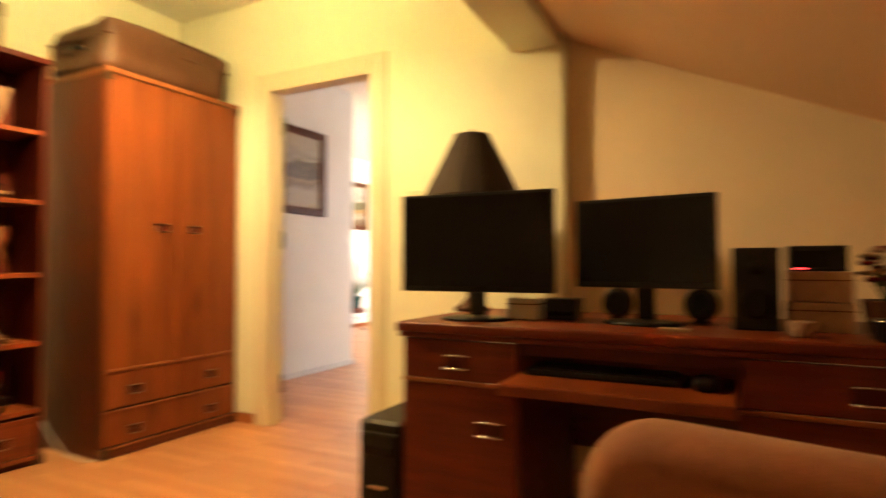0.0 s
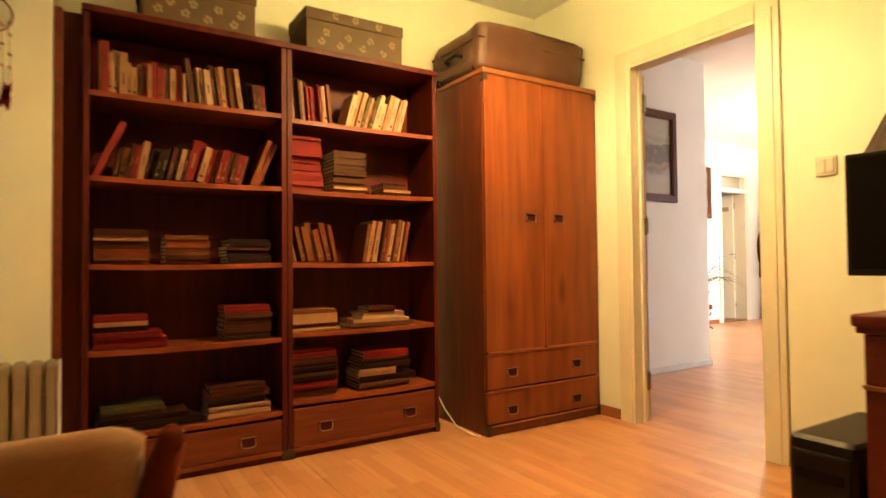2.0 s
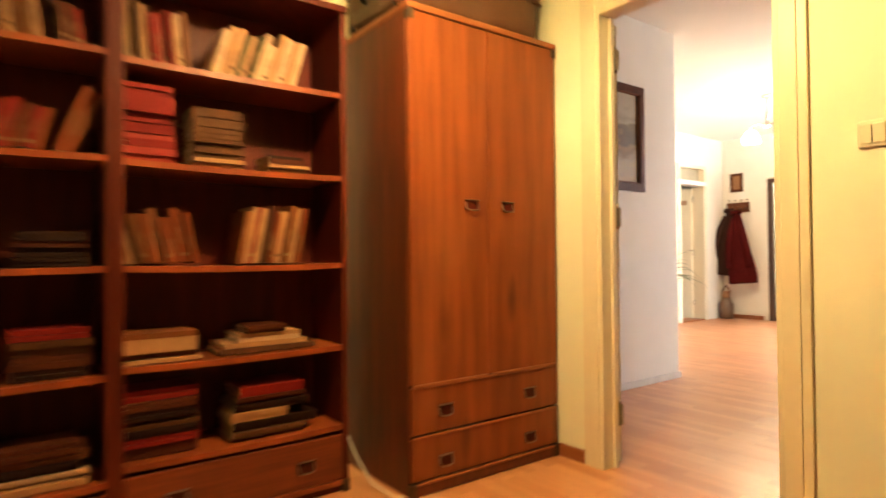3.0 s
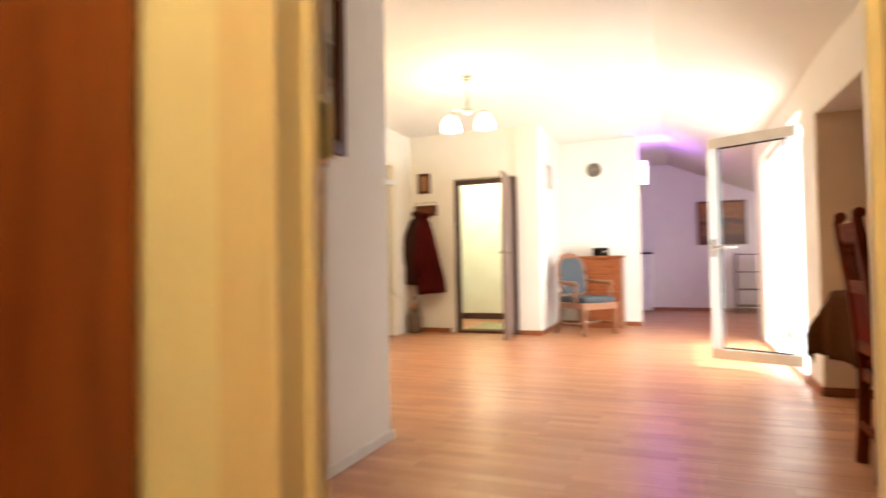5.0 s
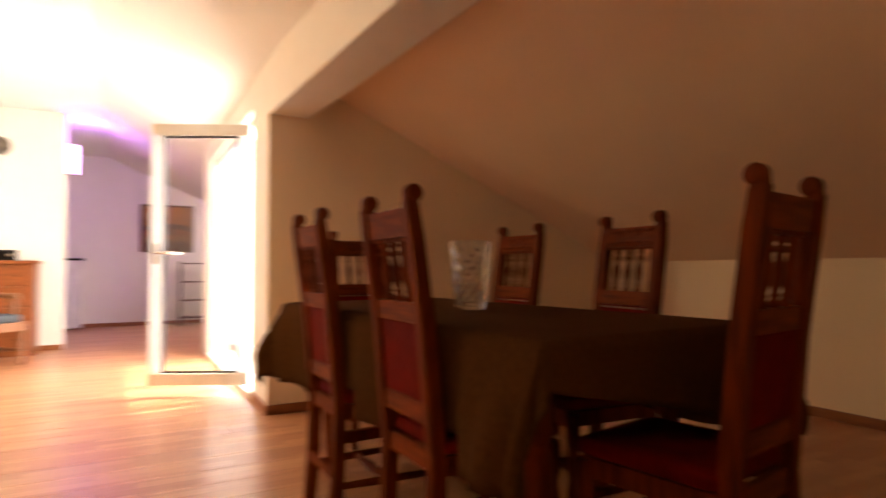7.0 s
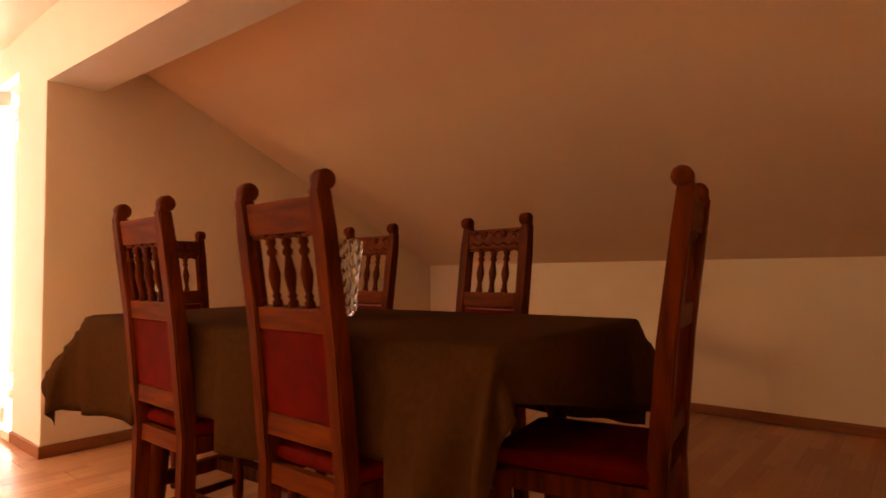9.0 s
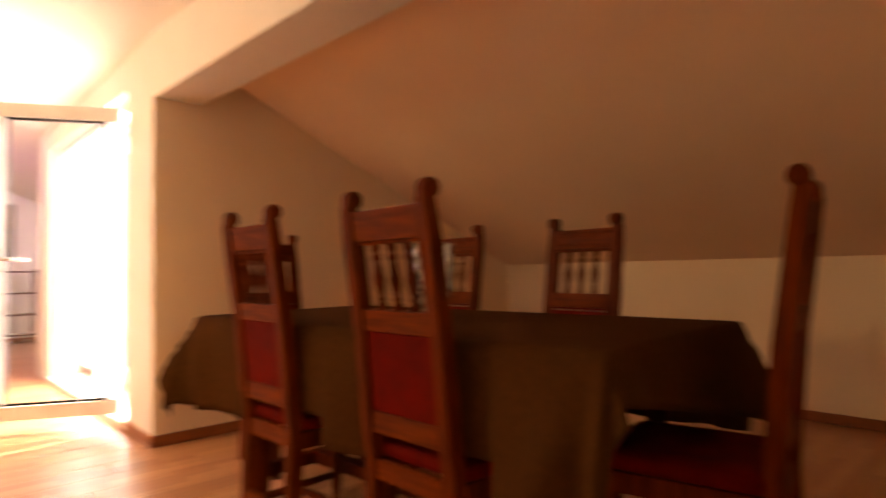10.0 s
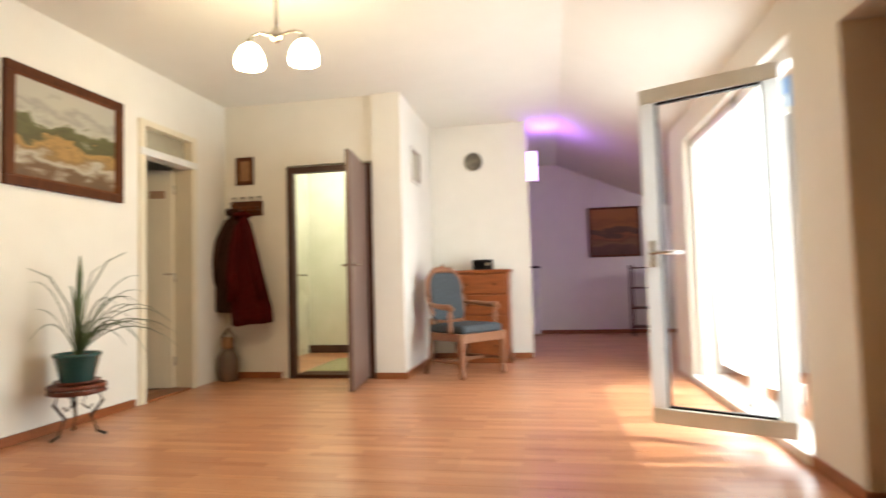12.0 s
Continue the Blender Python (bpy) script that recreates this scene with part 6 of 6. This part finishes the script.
def chest():
    t = thing("chest_of_drawers", pose(-2.89, 11.43 - 0.42, 0), "warm brown wooden chest of four drawers", "chest of drawers")
    part("carcass", box(-0.30, 0.30, 0.02, 0.40, 0.06, 0.975, 0.004), CHESTWOOD, t)
    part("top_board", box(-0.325, 0.325, -0.015, 0.41, 0.975, 1.01, 0.008), CHESTWOOD, t)
    part("plinth", box(-0.31, 0.31, 0.0, 0.40, 0, 0.06, 0.005), CHESTWOOD, t)
    for k in range(4):
        z0 = 0.085 + k * 0.222
        d = part("drawer", box(-0.275, 0.275, 0.0, 0.02, z0, z0 + 0.205, 0.006), CHESTWOOD, t)
        for s in (-1, 1):
            part("knob", moved(lathe([(0.006, 0), (0.006, 0.01), (0.014, 0.018), (0.006, 0.024)], 12), pose(s * 0.15, 0, z0 + 0.1, 90)), DARK_WOOD, d)


chest()
t = thing("radio", pose(-2.88, 11.18, 1.0105), "small black radio on the chest of drawers", "radio")
part("body", box(-0.11, 0.11, -0.05, 0.05, 0, 0.115, 0.012), BLACK, t)
part("speaker_grille", box(-0.095, 0.02, -0.0525, -0.05, 0.02, 0.095), SCREEN, t)
part("dial", moved(lathe([(0.02, 0), (0.018, 0.008)], 16), pose(0.06, -0.05, 0.06, 90)), CHROME, t)


def carver_chair():
    """Beech elbow chair with a round-shouldered upholstered back, seat towards +y."""
    t = thing("elbow_chair", pose(-3.14, 10.47, 0, 0, 0, 232), "brown wooden armchair with blue-grey upholstered back and seat", "chair")
    part("seat", moved(soft_box(0.54, 0.48, 0.09, 0.035, 0.006, 3), pose(0, 0.22, 0.40)), BLUE, t, smooth=True)
    for s in (-1, 1):
        part("seat_rail", box(min(s * 0.255, s * 0.285), max(s * 0.255, s * 0.285), 0.0, 0.44, 0.335, 0.41, 0.008), WHITEWOOD, t)
    part("front_rail", box(-0.255, 0.255, 0.43, 0.47, 0.325, 0.41, 0.008), WHITEWOOD, t, "shaped front rail")
    part("back_rail", box(-0.255, 0.255, -0.02, 0.01, 0.335, 0.41, 0.008), WHITEWOOD, t)
    lean = pose(0, -0.06, 0.745, 9)
    rim = []
    for k in range(33):
        a = 2 * math.pi * k / 32
        c, q = math.cos(a), math.sin(a)
        rim.append((0.235 * math.copysign(abs(c) ** 0.7, c) * (1 - 0.08 * max(0, -q)), 0, 0.265 * math.copysign(abs(q) ** 0.75, q)))
    back = part("back_frame", moved(tube(rim, 0.024, 8), lean), WHITEWOOD, t)
    part("back_pad", moved(rounded_slab(0.42, 0.48, 0.055, 0.13), lean @ pose(0, -0.028, -0.24)), BLUE, back, smooth=True)
    crest = part("crest", moved(tube([(-0.16, 0, 0.25), (-0.10, 0, 0.285), (-0.05, 0, 0.278), (0, 0, 0.305), (0.05, 0, 0.278), (0.10, 0, 0.285), (0.16, 0, 0.25)], [0.014, 0.022, 0.018, 0.026, 0.018, 0.022, 0.014], 8), lean), WHITEWOOD, back, "carved crest")
    for s in (-1, 1):
        part("back_leg", tube([(s * 0.20, -0.06, 0.53), (s * 0.24, -0.01, 0.38), (s * 0.25, -0.03, 0.15), (s * 0.26, -0.09, 0)], [0.022, 0.028, 0.024, 0.02], 8), WHITEWOOD, t)
        part("front_leg", moved(lathe([(0.02, 0), (0.032, 0.02), (0.03, 0.05), (0.02, 0.08), (0.034, 0.13), (0.036, 0.2), (0.022, 0.26), (0.036, 0.29), (0.036, 0.41)], 12), Matrix.Translation((s * 0.275, 0.445, 0))), WHITEWOOD, t)
        part("arm", tube([(s * 0.22, -0.06, 0.68), (s * 0.29, 0.06, 0.672), (s * 0.32, 0.22, 0.655), (s * 0.315, 0.33, 0.655), (s * 0.31, 0.37, 0.63)], [0.018, 0.022, 0.026, 0.03, 0.022], 8), WHITEWOOD, t)
        part("arm_support", moved(lathe([(0.022, 0.40), (0.026, 0.45), (0.018, 0.49), (0.028, 0.55), (0.018, 0.62), (0.02, 0.655)], 10), Matrix.Translation((s * 0.30, 0.325, 0))), WHITEWOOD, t)
        part("side_stretcher", tube([(s * 0.252, -0.03, 0.14), (s * 0.265, 0.2, 0.14), (s * 0.275, 0.44, 0.14)], [0.013, 0.018, 0.013], 8), WHITEWOOD, t)
    part("cross_stretcher", tube([(-0.265, 0.2, 0.14), (0, 0.2, 0.14), (0.265, 0.2, 0.14)], [0.013, 0.02, 0.013], 8), WHITEWOOD, t)


carver_chair()
framed("picture", pose(-3.50, 10.42, 1.92, 0, 0, 90), 0.40, 0.37, 0.03, 0.02, FROSTED, SKIRT_W, "framed pale print on the niche wall")
t = thing("wall_plate", pose(-2.98, 11.43, 2.28, 90), "dark decorative wall plate", "plate")
part("plate", lathe([(0.03, 0), (0.08, 0.012), (0.105, 0.03), (0.10, 0.032), (0.07, 0.02), (0.02, 0.012)], 28), material("plate_glaze", (0.09, 0.075, 0.06), 0.3, (0.2, 0.17, 0.12), 14), t)


def hall_lamp():
    t = thing("ceiling_lamp", pose(-3.685, 7.845, CEIL_H), "two-armed metal ceiling lamp with lit opal glass shades", "ceiling lamp")
    part("rose", lathe([(0.03, -0.04), (0.06, -0.03), (0.065, 0)], 24), CHROME, t)
    part("stem", tube([(0, 0, -0.03), (0, 0, -0.33)], 0.012), CHROME, t)
    part("hub", lathe([(0.01, -0.375), (0.035, -0.355), (0.04, -0.33), (0.02, -0.30), (0.012, -0.28)], 20), CHROME, t)
    for a in (184, 4):
        c, s = math.cos(radians(a)), math.sin(radians(a))
        arm = part("arm", tube([(0, 0, -0.34), (c * 0.05, s * 0.05, -0.325), (c * 0.10, s * 0.10, -0.31), (c * 0.15, s * 0.15, -0.325), (c * 0.166, s * 0.166, -0.36)], 0.008), CHROME, t)
        part("socket", moved(lathe([(0.02, -0.05), (0.026, -0.03), (0.02, 0)], 16), Matrix.Translation((c * 0.166, s * 0.166, -0.345))), CHROME, arm)
        part("shade", moved(lathe([(0.024, 0.0), (0.050, -0.02), (0.078, -0.07), (0.088, -0.12), (0.082, -0.145), (0.03, -0.15)], 24), Matrix.Translation((c * 0.166, s * 0.166, -0.372))), OPAL, arm, "lit opal glass shade")


hall_lamp()
t = thing("wall_lamp", pose(-2.36, 11.52, 2.02), "glowing purple box lamp on the wall end", "wall lamp")
part("glass_box", box(-0.01, 0.11, -0.06, 0.06, 0.012, 0.35, 0.006), PURPLE, t)
part("bracket", box(-0.0, 0.10, -0.05, 0.05, 0.0, 0.012, 0.002), CHROME, t)

# ---- far room in purple light ----
framed("painting", pose(-1.52, 14.25, 1.20), 0.80, 0.79, 0.022, 0.03, LAND3, DARK_WOOD, "dark orange landscape painting on the far wall")
t = thing("cabinet", pose(-2.62, 14.25, 0), "low white cabinet with a dark top in the far room", "cabinet")
part("body", box(-0.3, 0.3, -0.4, 0, 0.03, 1.05, 0.004), PVC, t)
part("top", box(-0.32, 0.32, -0.42, 0, 1.05, 1.085, 0.004), BLACK, t)
for s in (-1, 1):
    d = part("door", box(min(s * 0.004, s * 0.296), max(s * 0.004, s * 0.296), -0.418, -0.4, 0.05, 1.03, 0.003), PVC, t)
    part("handle", tube([(s * 0.04, -0.418, 0.6), (s * 0.04, -0.44, 0.6), (s * 0.04, -0.44, 0.72), (s * 0.04, -0.418, 0.72)], 0.005), CHROME, d)


def shoe_rack():
    t = thing("shelf_rack", pose(-0.72, 13.9, 0), "narrow dark shelf rack with small things in the far room", "shelf")
    for s in (-1, 1):
        for y in (-0.14, 0.14):
            part("post", box(s * 0.22 - 0.012, s * 0.22 + 0.012, y - 0.012, y + 0.012, 0, 1.05, 0.002), DARK_WOOD, t)
    for z in (0.12, 0.40, 0.70, 1.0):
        part("shelf", box(-0.23, 0.23, -0.16, 0.16, z, z + 0.02, 0.003), DARK_WOOD, t)


shoe_rack()


# ---- terrace door ----
def terrace_door():
    t = thing("window_1", pose(-0.97, 0, 0), "wide white terrace window frame with a fixed glazed half", "window", kind="structure")
    for y0, y1 in ((7.70, 7.77), (8.72, 8.79), (9.93, 10.0)):
        part("window_frame", box(0.06, 0.14, y0, y1, 0.03, 2.06, 0.005), PVC, t)
    part("window_frame", box(0.06, 0.14, 7.77, 9.93, 1.99, 2.06, 0.005), PVC, t)
    part("sill", box(-0.02, 0.26, 7.70, 10.0, 0, 0.05, 0.006), PVC, t)
    pane = part("pane", box(0.095, 0.101, 8.79, 9.93, 0.05, 1.99), PANE, t)
    pane.visible_shadow = False


terrace_door()


def open_leaf():
    hx, hy = -0.965, 7.84
    ang = math.degrees(math.atan2(8.168 - hy, -1.595 - hx))
    w = math.hypot(8.168 - hy, -1.595 - hx)
    t = thing("glazed_door", pose(hx, hy, 0, 0, 0, ang), "white framed glazed terrace door standing half open into the room", "door")
    z0, z1, b = 0.085, 1.965, 0.085
    part("bottom_rail", box(0, w, -0.03, 0.03, z0, z0 + b, 0.008), PVC, t)
    part("top_rail", box(0, w, -0.03, 0.03, z1 - b, z1, 0.008), PVC, t)
    part("hinge_stile", box(0, b, -0.03, 0.03, z0 + b, z1 - b, 0.008), STILE, t, "sunlit white stile")
    part("lock_stile", box(w - b, w, -0.03, 0.03, z0 + b, z1 - b, 0.008), STILE, t, "sunlit white stile")
    bm = bmesh.new()
    for a in ((b, w - b, z0 + b, z0 + b + 0.012), (b, w - b, z1 - b - 0.012, z1 - b), (b, b + 0.012, z0 + b + 0.012, z1 - b - 0.012), (w - b - 0.012, w - b, z0 + b + 0.012, z1 - b - 0.012)):
        box(a[0], a[1], -0.016, 0.016, a[2], a[3], 0.002, bm=bm)
    part("glazing_seal", bm, BLACK, t)
    pane = part("pane", box(b + 0.004, w - b - 0.004, -0.004, 0.004, z0 + b + 0.004, z1 - b - 0.004), PANE, t)
    pane.visible_shadow = False
    for s in (-1, 1):
        h = part("handle_plate", box(w - 0.06, w - 0.03, min(s * 0.03, s * 0.038), max(s * 0.03, s * 0.038), 0.95, 1.10, 0.003), CHROME, t)
        part("lever", tube([(w - 0.045, s * 0.035, 1.03), (w - 0.045, s * 0.075, 1.03), (w - 0.06, s * 0.082, 1.03), (w - 0.17, s * 0.08, 1.03)], 0.010), CHROME, h)
    for hz in (0.3, 1.75):
        part("hinge", moved(lathe([(0.011, -0.05), (0.011, 0.05)], 12), Matrix.Translation((-0.006, -0.03, hz))), CHROME, t)


open_leaf()


def terrace_railing():
    t = thing("terrace_railing", pose(3.6, 8.9, -0.02), "white terrace railing outside the glazed door", "railing")
    for k in range(15):
        part("baluster", box(-0.012, 0.012, -1.45 + k * 0.2 - 0.012, -1.45 + k * 0.2 + 0.012, 0, 0.95), PVC, t)
    part("top_bar", box(-0.03, 0.03, -1.5, 1.5, 0.95, 1.0, 0.006), PVC, t)


terrace_railing()

# ---- laminate planks, the nearest ones single ----
PW, PL = 0.193, 1.285


def plank_mesh(length):
    bm = bmesh.new()
    a, c = 0.0002, 0.0009
    lo = [(a, a), (length - a, a), (length - a, PW - a), (a, PW - a)]
    hi = [(a + c, a + c), (length - a - c, a + c), (length - a - c, PW - a - c), (a + c, PW - a - c)]
    v0 = [bm.verts.new((x, y, -0.010)) for x, y in lo]
    v1 = [bm.verts.new((x, y, -0.0018)) for x, y in lo]
    v2 = [bm.verts.new((x, y, 0.0)) for x, y in hi]
    for p, q in ((v0, v1), (v1, v2)):
        for k in range(4):
            bm.faces.new((p[k], p[(k + 1) % 4], q[(k + 1) % 4], q[k]))
    bm.faces.new(v2)
    return bm


def floor_planks():
    base = bpy.data.objects["floor"]
    r = random.Random(3)
    me = bpy.data.meshes.new("plank")
    bm = plank_mesh(PL)
    bm.to_mesh(me)
    bm.free()
    me.materials.append(LAMINATE)
    rest = bmesh.new()
    count = 0
    x_west, x_east = -7.0, XK - 0.01
    row = 0
    y = -1.58
    while y < 14.2:
        x = x_west - r.uniform(0, PL)
        while x < x_east:
            xa, xb = max(x, x_west), min(x + PL, x_east)
            if xb - xa > 0.05 and (y > 3.2 or xb > -3.3):
                near = (2.0 < y < 9.9 and -4.6 < xa and xb < 1.2) or (0.4 < y < 3.4 and -2.9 < xa < -0.4)
                if near and xb - xa > PL - 0.001 and count < 300:
                    ob = new("plank", me)
                    ob.location = (xa, y, -0.0005)
                    ob.parent = base
                    count += 1
                else:
                    join(rest, plank_mesh(xb - xa), Matrix.Translation((xa, y, -0.0005)))
            x += PL
        y += PW
        row += 1
    ob = part("plank_field", rest, LAMINATE, base)
    ob["kind"] = "stuff"


floor_planks()
